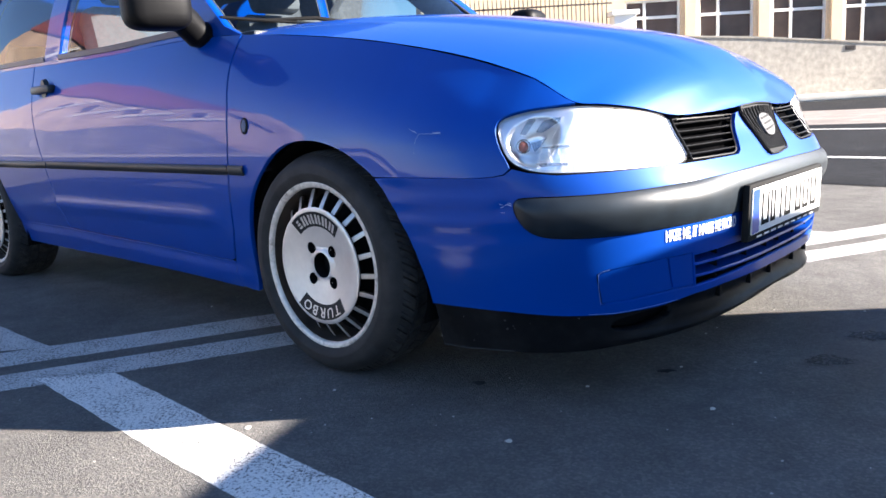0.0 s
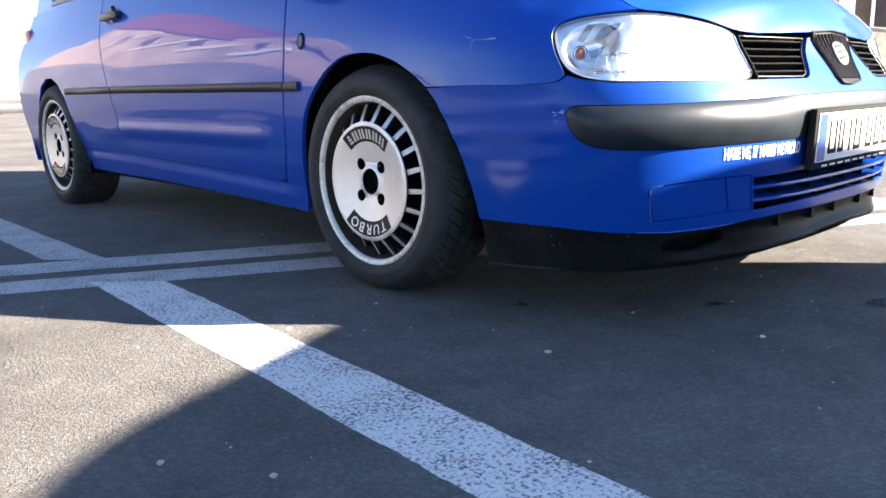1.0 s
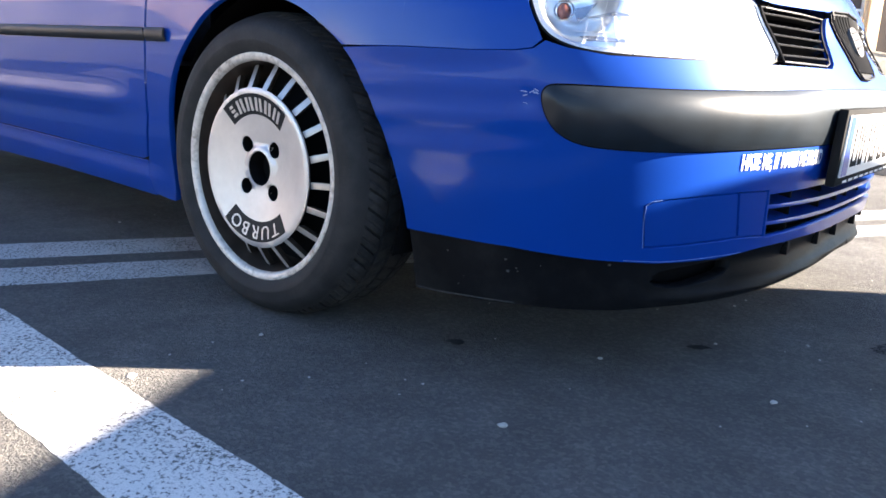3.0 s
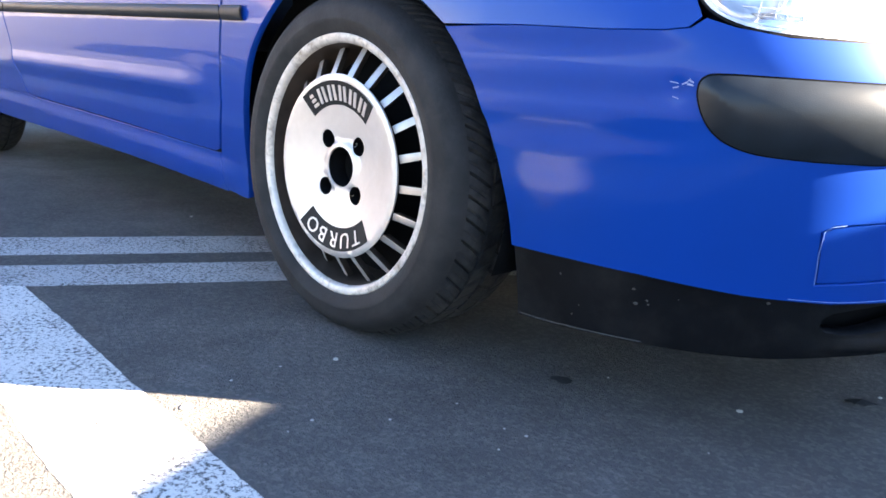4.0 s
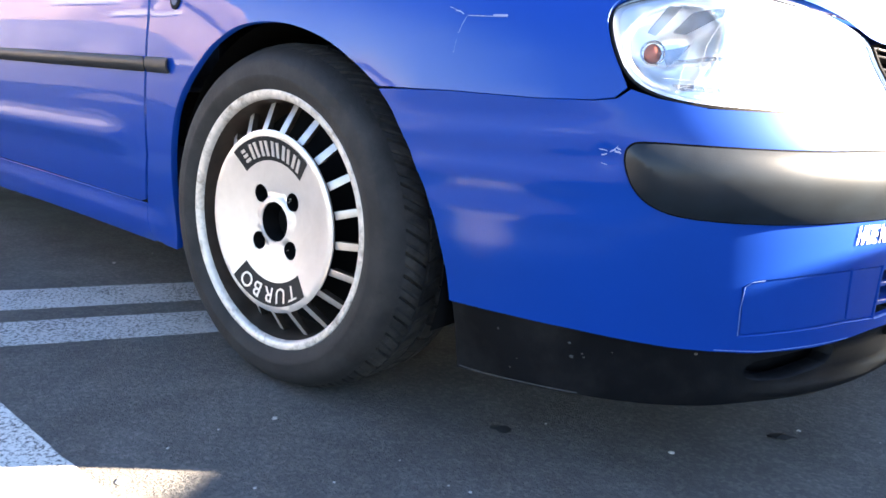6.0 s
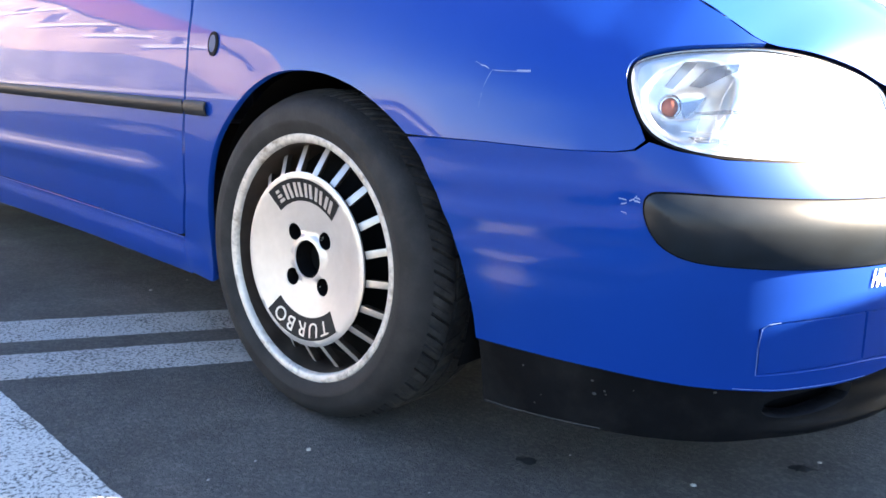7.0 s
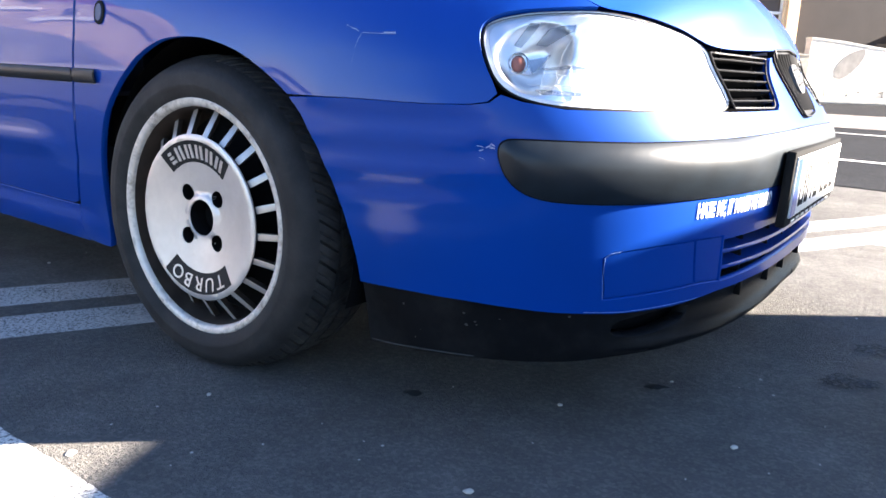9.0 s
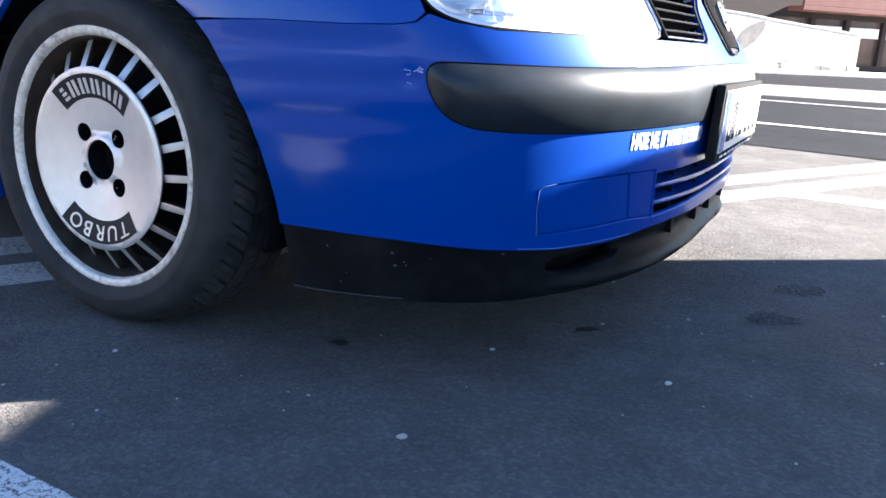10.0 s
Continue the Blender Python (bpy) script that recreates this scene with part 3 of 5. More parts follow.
# pale beads paint sun highlights on the cover's worn edge and bumper's lower lip
for pts in ([(.792, .3075), (.775, .3045), (.7665, .2985), (.7635, .27), (.7645, .230)], [(.735, .2085), (.80, .2075), (.88, .2125), (.96, .2175)]):
    for sign in (1, -1):
        bm = bmesh.new()
        q = [skin(s, z) + skin_normal(s, z) * .0003 for s, z in along(pts)]
        tube(bm, [Vector((p.x, p.y if sign > 0 else 2 * YC - p.y, p.z)) for p in q], .0006, 5)
        part("edge_highlight", bm, EDGE_LIGHT, car)

# black moulding round the bumper
mould = [(.606, .440), (.6065, .455), (.613, .4635), (.626, .4675), (.70, .467), (.824, .467), (.93, .470), (1.20, .477), (SC, .480)]
mlow = [(SC, .390), (1.18, .389), (.94, .386), (.803, .3805), (.702, .3815), (.66, .386), (.632, .398), (.615, .417)]
mloop = mould + mirrored(mould)[1:] + mirrored(mlow)[:-1] + mlow
mloop = rounded(mloop, 2)
MEDGE = np.array(mloop)
MSIDE = np.roll(MEDGE, -1, 0) - MEDGE
MSIDE2 = (MSIDE ** 2).sum(1)


def mould_rise(s, z):
    """A rounded cushion, thinner behind the number plate."""
    rel = np.array((s, z)) - MEDGE
    f = np.clip((rel * MSIDE).sum(1) / MSIDE2, 0, 1)
    d = float(np.hypot(*(rel - MSIDE * f[:, None]).T).min()) * (1 if inside(s, z, mloop) else -1)
    u = 1 - min(1.0, d / .043)
    f = min(1.0, max(0.0, (min(s, 2 * SC - s) - .98) / .24))
    return .0030 + .012 * (1 - abs(u) ** 2.2) * (1 - .84 * f * f * (3 - 2 * f))


panel("moulding_gap", grown(mloop, .0022), DARK, car, step=0.02, off=.0004, depth=0.001, label="dark gap round the moulding")
panel("bumper_moulding", mloop, BLACK_PLASTIC, car, step=0.0055, rise=mould_rise, depth=0.006, label="black textured plastic bumper moulding")

# black lower skirt with its air intake
stop = [(.347, .211), (.45, .212), (.549, .211), (.68, .204), (.79, .202), (.90, .207), (1.014, .219), (SC - .3, .223), (SC, .224)]
sbot = [(SC, .163), (1.2, .152), (1.05, .141), (.92, .134), (.82, .127), (.738, .119), (.645, .115), (.494, .110), (.352, .104)]
sloop = stop + mirrored(stop)[1:] + mirrored(sbot)[:-1] + sbot
intake = rounded([(.786, .164), (.792, .186), (.84, .193), (.962, .204), (.95, .180), (.90, .166), (.83, .158)], 1)


def skirt_rise(s, z):
    s = min(s, 2 * SC - s)
    f = min(1, max(0, (s - .74) / .16))
    f = f * f * (3 - 2 * f)
    return -0.006 + f * (0.011 * math.exp(-((z - np.interp(s, [.74, .82, .92, 1.05, 1.2, SC], [.138, .141, .145, .150, .158, .168])) / .011) ** 2) - 0.008 * math.exp(-((z - .20) / .02) ** 2))


panel("front_spoiler", sloop, SKIRT_PLASTIC, car, step=0.009, rise=skirt_rise, holes=[intake, mirrored(intake)], depth=0.03, label="scuffed black plastic spoiler below the bumper")
# rubbed lower edge and stone chips of the spoiler
CHIP = material("rubbed_plastic", (0.04, 0.038, 0.037), rough=0.7, noise_scale=80, vary=0.4)
bm = bmesh.new()
tube(bm, [skin(s, z + .0015) - skin_normal(s, z) * .0062 for s, z in along([(.356, .1065), (.40, .1065), (.47, .110), (.56, .1135)], 6)], .0009, 5)
part("rubbed_edge", bm, CHIP, car, "pale rubbed edge of the spoiler")
chips = random.Random(11)
for k in range(9):
    s0, z0, r0 = chips.uniform(.40, .72), chips.uniform(.13, .20), chips.uniform(.0009, .0028)
    p, n = skin(s0, z0) - skin_normal(s0, z0) * .0055, skin_normal(s0, z0)
    tmp = bmesh.new()
    bmesh.ops.create_icosphere(tmp, subdivisions=1, radius=1)
    bm = bmesh.new()
    merge(bm, tmp, Matrix.Translation(p) @ n.to_track_quat("Z", "Y").to_matrix().to_4x4() @ Matrix.Diagonal((r0 * chips.uniform(.8, 1.8), r0, .0006, 1)))
    part("stone_chip", bm, CHIP, car)
inner = [(.77, .128), (.745, .322), (SC, .325)]
inner = inner + mirrored(inner)[1:] + [(SC, .166), (1.1, .147)]
panel("intake_backing", inner, DARK, car, step=0.05, off=-0.055, depth=0.01)
for s in (1.12, 1.28, 1.42, 2 * SC - 1.28, 2 * SC - 1.12):
    p = skin(s, .19)
    n = skin_normal(s, .19)
    bm = bmesh.new()
    box(bm, (-.03, -.0035, .006), (-.001, .0035, .030), .001)
    strut = part("intake_strut", bm, SKIRT_PLASTIC, car)
    strut.matrix_world = Matrix.Translation(p) @ Matrix.Rotation(math.atan2(n.y, n.x), 4, "Z")
# slats of the lower grille
for z in (.262, .290):
    ss = np.linspace(1.014, 2 * SC - 1.014, 40)
    bm = bmesh.new()
    rings = []
    for s in ss:
        p, n = skin(s, z), skin_normal(s, z)
        n = Vector((n.x, n.y, 0)).normalized()
        rings.append([bm.verts.new(p + n * a + Vector((0, 0, b))) for a, b in ((-.002, -.003), (-.001, .0), (-.002, .0035), (-.045, .010), (-.045, .004))])
    for a, b in zip(rings, rings[1:]):
        for k in range(5):
            j = (k + 1) % 5
            bm.faces.new((a[k], a[j], b[j], b[k]))
    part("grille_slat", bm, BLUE, car, "blue slat of the lower grille")
for s in (1.12, 1.27, 1.40, 2 * SC - 1.40, 2 * SC - 1.27, 2 * SC - 1.12):
    p, n = skin(s, .275), skin_normal(s, .275)
    bm = bmesh.new()
    box(bm, (-.05, -.003, -.036), (-.016, .003, .04), .001)
    strut = part("grille_strut", bm, DARK, car)
    strut.matrix_world = Matrix.Translation(p) @ Matrix.Rotation(math.atan2(n.y, n.x), 4, "Z")

# front wings
wing = [(.243, .5122), (.383, .5132), (.509, .5112), (.577, .5132), (.6035, .5172), (.6205, .5292)] + LAMP_EDGE[1:]
wing += shoulder((.728, .70, .66, .62, .55, .45, .33, .2, .05, -.1, -.25, -.372), .001)
wing += [(-.362, .80), (-.339, .684), (-.338, .60), (-.348, .52), (-.368, .43), (-.390, .35), (-.425, .28), (-.450, .235), (-.452, .165), (-.41, .157), (-.376, .155)]
wing += ARCH[::-1]


def sill_top(s):
    return float(np.interp(s, [-2.2, -1.59, -.944, -.562, -.457, -.37], [.275, .273, .2545, .2425, .240, .239]))


def sill_rise(s, z):
    """The sill swells out below the door and turns under at its foot."""
    q = min(1.0, max(0.0, (sill_top(s) - z) / .038))
    foot = min(1.0, max(0.0, (.20 - z) / .045))
    ends = min(1.0, max(0.0, (-.372 - s) / .06)) * min(1.0, max(0.0, (s + 2.19) / .06))
    return .0090 * q * q * (3 - 2 * q) * ends - .010 * foot * foot * ends


def flare(s, z):
    """Slight outward roll of the skin at the joint of wing and bumper."""
    f = min(1.0, max(0.0, (s - .22) / .10)) * min(1.0, max(0.0, (.62 - s) / .08))
    q = min(1.0, max(0.0, (z - .511) / .13))
    return (.0065 * (1 - q) ** 2 - .0020) * f


def wing_rise(s, z):
    return sill_rise(s, z) if s < 0 else flare(s, z)


panel("wing", wing, BLUE, car, step=0.016, depth=0.014, rise=wing_rise, mirror=True, label="blue front wing")

# doors, sills and rear quarters
door = [(-.346, .60), (-.347, .684), (-.370, .80)] + shoulder((-.385, -.6, -.9, -1.2, -1.5, -1.84), .001)
door += [(-1.75, .729), (-1.662, .576), (-1.615, .45), (-1.592, .30), (-1.58, .278), (-1.50, .2735), (-.944, .260), (-.562, .247), (-.47, .245), (-.452, .250), (-.440, .268), (-.398, .35), (-.376, .43), (-.356, .52)]
# near-black strip set in the door gap, painting in its shade
seam = [(-.378, .868), (-.366, .80), (-.343, .684), (-.342, .60), (-.352, .52), (-.372, .43), (-.394, .35), (-.433, .272), (-.455, .2425), (-.562, .243), (-.944, .2555), (-1.5, .2692), (-1.585, .2735)]
offs = []
for a, b, c in zip(seam[:1] + seam[:-1], seam, seam[1:] + seam[-1:]):
    t = Vector((c[0] - a[0], c[1] - a[1])).normalized()
    offs.append((t.y * .011, -t.x * .011))
gap_back = [(p[0] + o[0], p[1] + o[1]) for p, o in zip(seam, offs)] + [(p[0] - o[0], p[1] - o[1]) for p, o in zip(seam[::-1], offs[::-1])]
panel("door_gap_backing", gap_back, DARK, car, step=0.012, off=-0.005, depth=0.004, mirror=True, label="near-black backing that paints the shade in the door gap")
doors = panel("door", door, BLUE, car, step=0.016, depth=0.016, mirror=True, label="long blue front door")
sill = [(-.457, .157), (-.457, .240), (-.562, .2425), (-.944, .2545), (-1.5, .2685), (-1.59, .2733), (-2.17, .2745), (-2.19, .185), (-1.4, .182), (-.944, .176), (-.70, .168)]
panel("sill", sill, BLUE, car, step=0.012, off=-0.002, depth=0.03, rise=sill_rise, mirror=True, label="blue sill below the door")
quarter = shoulder((-1.848, -2.1, -2.4, -2.7, -2.95, -3.05), .001) + [(-3.05, .16), (-2.80, .155), (-2.765, .25), (-2.745, .35), (-2.69, .47), (-2.60, .56), (-2.50, .595), (-2.40, .594), (-2.31, .565), (-2.235, .505), (-2.185, .40), (-2.172, .30), (-2.172, .277), (-1.586, .277), (-1.600, .30), (-1.623, .45), (-1.670, .576), (-1.758, .729)]
panel("rear_quarter", quarter, BLUE, car, step=0.035, depth=0.014, mirror=True, label="blue rear quarter panel")


# black rubbing strips along the flanks
def strip_rise(s, z):
    mid = .5225 + (.0145) * min(1, max(0, (-s - .27) / 1.3)) * .6
    return 0.002 + 0.008 * max(0, 1 - abs((z - mid) / .017) ** 3)


for a, b in ((-.272, -.342), (-.352, -1.612), (-1.622, -2.20)):
    za, zb = [.5225 + .0145 * min(1, max(0, (-q - .27) / 1.3)) * .6 for q in (a, b)]
    panel("rubbing_strip", [(a, za - .0145), (a, za + .013), (b, zb + .013), (b, zb - .0145)], STRIP, car, step=0.009 if a > -.3 else 0.02, rise=strip_rise, depth=0.004, mirror=True, label="black rubbing strip with a faded edge")
# oval badge on the wing
oval = [(-.256 + .0155 * math.cos(k * math.pi / 8), .636 + .019 * math.sin(k * math.pi / 8)) for k in range(16)]
oval_in = [(-.256 + .010 * math.cos(k * math.pi / 8), .636 + .0135 * math.sin(k * math.pi / 8)) for k in range(16)]
panel("wing_badge", oval, INK, car, step=0.008, off=0.003, depth=0.004, mirror=True, label="small dark oval badge")
panel("wing_badge_face", oval_in, material("badge_face", (0.03, 0.06, 0.14), rough=0.5), car, step=0.008, off=0.004, depth=0.002, mirror=True)


# bonnet
SPINE_Z = smooth_table([(-.47, .965), (-.2, .94), (.1, .905), (.4, .845), (.6, .79), (.7, .742), (.75, .702), (.785, .663), (.803, .637), (.812, .6205), (.84, .60)])
bm = bmesh.new()
rows = []
for s in np.concatenate([np.linspace(-.375, .60, 34), np.linspace(.62, SC - .004, 46)]):
    c = edge(float(s))
    row = []
    for k in range(81):
        q = math.cos(math.pi * k / 80)
        q = math.copysign(abs(q) ** .85, q)
        z = c[2] + (np.interp(c[0], *SPINE_Z) - c[2]) * (1 - abs(q) ** 2.3)
        hw = c[1] - .002
        x = c[0] - .0015 * (1 if s > .7 else 0)
        if c[0] < -.2:
            x -= .06 * q * q * ((-.2 - c[0]) / .18)      # rear edge bows forward at the middle
        crease = np.interp(c[0], [-.4, .4, .80], [.50, .31, .11])
        step_up = min(1.0, max(0.0, (crease - abs(q) * hw) / .055 + .5))
        z += .008 * step_up * step_up * (3 - 2 * step_up) * min(1.0, max(0.0, (.80 - c[0]) / .12)) * min(1.0, max(0.0, (c[0] + .38) / .2))
        row.append(bm.verts.new((x, YC - q * hw, z + .001)))
    rows.append(row)
for a, b in zip(rows, rows[1:]):
    for k in range(80):
        bm.faces.new((a[k], a[k + 1], b[k + 1], b[k]))
part("bonnet", bm, BLUE, car, "glossy blue bonnet", angle=80)
bm = bmesh.new()
box(bm, (-.47, YC - .655, .86), (-.345, YC + .655, .905), .01)
part("scuttle", bm, BLACK_PLASTIC, car, "black plastic scuttle below the windscreen")

# headlights: clear lens, bowl behind, bulbs
lamp = [(.627, .540), (.612, .573), (.598, .606), (.602, .621), (.64, .6345), (.673, .640), (.727, .6455), (.80, .640), (.896, .631), (.98, .621), (1.056, .6085), (1.052, .590), (1.047, .550), (1.040, .5165), (.93, .5155), (.82, .515), (.713, .5155), (.660, .5225)]
lamp = rounded(lamp, 2)
chamber = rounded([(.634, .540), (.620, .573), (.606, .606), (.612, .618), (.645, .630), (.69, .637), (.742, .638), (.738, .580), (.732, .5225), (.70, .522), (.664, .528)], 2)


panel("headlight_surround", grown(lamp, .0035), GRILLE_BLACK, car, step=0.012, off=-0.006, holes=[lamp], depth=0.03, mirror=True)


def bowl(s, z):
    """Depth of the reflector bowls behind the lens."""
    a = 1 - min(1, ((s - .675) / .055) ** 2 + ((z - .578) / .05) ** 2)
    b = .5 - .5 * min(1, ((s - .89) / .145) ** 2 + ((z - .570) / .052) ** 2)
    k = max(a, b, 0)
    return -.001 - .045 * k * k * (3 - 2 * k)


reflectors = panel("headlight", lamp, SATIN, car, step=0.008, off=-0.007, rise=bowl, holes=[chamber], depth=0.004, mirror=True, label="clear headlight with chrome reflector bowls and an amber bulb")
lens_obs = panel("lens", lamp, LENS, None, step=0.02, off=-0.002, depth=0.004, mirror=True, label="clear plastic lens")
for ob, root in zip(lens_obs, reflectors):
    ob.parent = root
    ob.visible_shadow = False
for root, sign in zip(reflectors, (1, -1)):
    for s, z, r, mat, nm in ((.657, .570, .0105, AMBER, "indicator_bulb"),):
        p = skin(s, z) - skin_normal(s, z) * .022
        bm = bmesh.new()
        bmesh.ops.create_uvsphere(bm, u_segments=16, v_segments=10, radius=r)
        for v in bm.verts:
            v.co = Vector((v.co.x, v.co.y, v.co.z * 1.15)) + Vector((p.x, p.y if sign > 0 else 2 * YC - p.y, p.z))
        part(nm, bm, mat, root)
        n = skin_normal(s, z)
        if sign < 0:
            p, n = Vector((p.x, 2 * YC - p.y, p.z)), Vector((n.x, -n.y, n.z))
        a = n.orthogonal().normalized()
        b = n.cross(a)
        bm = bmesh.new()
        tube(bm, [p + n * .004 + (a * math.cos(q) + b * math.sin(q)) * .0138 for q in np.linspace(0, 2 * math.pi, 25)], .0016, 6)
        part("bulb_ring", bm, DULL_CHROME, root)
# chrome chamber of the indicator, with a ridge towards the main lamp
for ob, root in zip(panel("indicator_chamber", chamber, CHROME, None, step=0.0055, off=-0.0045, rise=lambda s, z: bowl(s, z) * .9 + .0003 * math.sin(s * 210) * math.sin(z * 150), depth=0.008, mirror=True, label="chrome indicator chamber"), reflectors):
    ob.parent = root

# duller facets of the chamber
for lp in ([(.644, .597), (.653, .622), (.666, .623), (.654, .598)], [(.671, .604), (.679, .619), (.712, .624), (.714, .614), (.686, .602)], [(.669, .582), (.700, .590), (.692, .572), (.681, .562)], [(.692, .570), (.751, .566), (.752, .5625), (.715, .563)], [(.679, .537), (.745, .533), (.743, .529), (.687, .530)]):
    for ob, root in zip(panel("facet", lp, DULL_CHROME, None, step=0.008, off=-0.0025, rise=lambda s, z: bowl(s, z) * .9, depth=0.002, mirror=True), reflectors):
        ob.parent = root

# fine ridges moulded in the lens
for pts in ([(.716, .522), (.713, .540), (.708, .560)], [(.733, .521), (.731, .545), (.727, .570)], [(.668, .541), (.70, .540), (.742, .541)], [(.69, .532), (.72, .531), (.75, .531)], [(.700, .530), (.712, .580), (.716, .625)], [(.680, .527), (.690, .550), (.694, .585)], [(.645, .552), (.70, .5555), (.75, .552)], [(.77, .520), (.775, .545), (.778, .575)]):
    for root, sign in zip(reflectors, (1, -1)):
        bm = bmesh.new()
        q = [skin(s, z) - skin_normal(s, z) * .0035 for s, z in pts]
        tube(bm, [Vector((p.x, p.y if sign > 0 else 2 * YC - p.y, p.z)) for p in q], .0004, 5)
        part("lens_ridge", bm, SATIN, root)

# upper grilles with slats
gr = [(1.050, .518), (1.066, .6035), (1.15, .6025), (1.335, .6025), (1.236, .522), (1.216, .517)]
backs = panel("grille", [(1.042, .505), (1.058, .615), (1.15, .612), (1.36, .612), (1.262, .515), (1.24, .505)], GRILLE_BACK, car, step=0.02, off=-0.028, depth=0.004, mirror=True, label="black slatted upper grille")
for i, root in enumerate(backs):
    for k in range(5):
        f = (k + .62) / 5.15
        z = .518 + f * .087
        s0, s1 = 1.051 + .016 * f, 1.240 + .102 * f
        bm = bmesh.new()
        rings = []
        for s in np.linspace(s0, s1, 14):
            p, n = skin(float(s), z), skin_normal(float(s), z)
            if i:
                p, n = Vector((p.x, 2 * YC - p.y, p.z)), Vector((n.x, -n.y, n.z))
            rings.append([bm.verts.new(p + n * a + Vector((0, 0, b))) for a, b in ((-.004, -.0014), (-.003, .0), (-.004, .0014), (-.026, .0050), (-.026, .0025))])
        for a, b in zip(rings, rings[1:]):
            for q in range(5):
                w = (q + 1) % 5
                bm.faces.new((a[q], a[w], b[w], b[q]))
        part("slat", bm, SLAT, root)
    # bright thin rim of the grille
    bm = bmesh.new()
    lp = resample(gr, .02)
    pts = []
    for s, z in lp + lp[:1]:
        p = skin(s, z) - skin_normal(s, z) * .002
        pts.append(Vector((p.x, p.y if not i else 2 * YC - p.y, p.z)))
    tube(bm, pts, .0019, 6)
    part("grille_rim", bm, SLAT, root)

# middle grille with its plain emblem
cg = [(SC - .060, .502), (SC - .067, .512), (SC - .082, .60), (SC - .074, .6165), (SC - .05, .6195), (SC, .620)]
cg = cg + mirrored(cg)[1:] + [(SC, .496), (SC - .05, .497)]
back = panel("centre_grille", cg, GRILLE_BLACK, car, step=0.02, off=0.003, depth=0.012, label="black ribbed centre grille with a silver emblem")
for k in range(11):
    t = (k - 5) / 5
    bm = bmesh.new()
    pts = [skin(s, z) + skin_normal(s, z) * .0055 for s, z in ((SC + t * np.interp(z, [.508, .612], [.055, .072]), z) for z in np.linspace(.508, .614 - .004 * abs(t), 10))]
    tube(bm, pts, .0030, 6)
    part("rib", bm, SLAT, back)
bm = bmesh.new()
lp = resample(cg, .02)
tube(bm, [skin(s, z) + skin_normal(s, z) * .006 for s, z in lp + lp[:1]], .0026, 6)
part("frame", bm, GRILLE_BLACK, back)
em = rounded([(SC - .034, .536), (SC - .034, .594), (SC + .034, .594), (SC + .034, .536)], 3)
panel("emblem", em, SILVER, back, step=0.012, rise=lambda s, z: .011 + .003 * math.cos((z - .566) * 60), depth=0.008, label="plain silver emblem plate")
for k in range(3):
    z = .552 + .015 * k
    panel("emblem_bar", [(SC - .024, z - .005), (SC - .024, z), (SC + .024, z + .008), (SC + .024, z + .003)], GRILLE_BLACK, back, step=0.01, off=0.0145, depth=0.001)

# number plate, its writing as plain bars
plate = empty("number_plate")
plate.parent = car
PW, PH = .492, .110
bm = bmesh.new()
box(bm, (-.012, -PW / 2 - .008, -PH / 2 - .013), (.004, PW / 2 + .008, PH / 2 + .007), .003)
part("plate_holder", bm, INK, plate)
bm = bmesh.new()
box(bm, (.004, -PW / 2 + .003, -PH / 2 + .003), (.0075, PW / 2 - .003, PH / 2 - .003), .001)
part("plate_face", bm, WHITE, plate, "white plate with a blue band")
bm = bmesh.new()
box(bm, (.0076, -PW / 2 + .005, -PH / 2 + .005), (.0082, -PW / 2 + .045, PH / 2 - .005))
part("blue_band", bm, PLATE_BLUE, plate)
for y0, w in ((-.187, .046), (-.130, .032), (-.067, .018), (-.036, .044), (.040, .042), (.096, .044), (.155, .046)):
    bm = bmesh.new()
    box(bm, (.0076, y0, -.037), (.0084, y0 + .011, .037))
    if w > .02:
        box(bm, (.0076, y0 + w - .011, -.037), (.0084, y0 + w, .037))
        box(bm, (.0076, y0 + .011, -.037), (.0084, y0 + w - .011, -.027))
    part("plate_bar", bm, INK, plate)
bm = bmesh.new()
for k in range(9):
    box(bm, (.004, -.20 + .046 * k, -PH / 2 - .0095), (.0046, -.17 + .046 * k, -PH / 2 - .0055))
part("holder_bar", bm, WHITE, plate)
plate.matrix_world = pose(.899, YC - .021, .386, 0, 0, 0) @ pose(0, 0, 0, 0, 2, 0)

# slogan sticker on the bumper
tm = text_mesh("HATE ME, IT MAKES ME PROUD", .034, .86, .0, .0011)
yt = [v.co.y for v in tm.verts]
xs = [v.co.x for v in tm.verts]
wide = max(xs) - min(xs)
bmesh.ops.subdivide_edges(tm, edges=[e for e in tm.edges if e.calc_length() > .02], cuts=2)
for v in tm.verts:
    s = .926 + (v.co.x - min(xs)) / wide * .236
    z = .3485 + (v.co.y - min(yt)) / (max(yt) - min(yt)) * .030 + (s - .926) * .012
    v.co = skin(s, z) + skin_normal(s, z) * .0016
part("slogan_sticker", tm, STICKER, car, "white lettering stuck on the bumper", smooth=False)

# scratches and a scuff on the wing and bumper
def scratch(points, wide):
    bm = bmesh.new()
    rows = []
    for s, z in points:
        p, n = skin(s, z), skin_normal(s, z)
        rows.append([bm.verts.new(p + n * .0009 + Vector((0, 0, d))) for d in (-wide, wide)])
    for a, b in zip(rows, rows[1:]):
        bm.faces.new((a[0], a[1], b[1], b[0]))
    part("scratch", bm, SCRATCH, car, smooth=False)


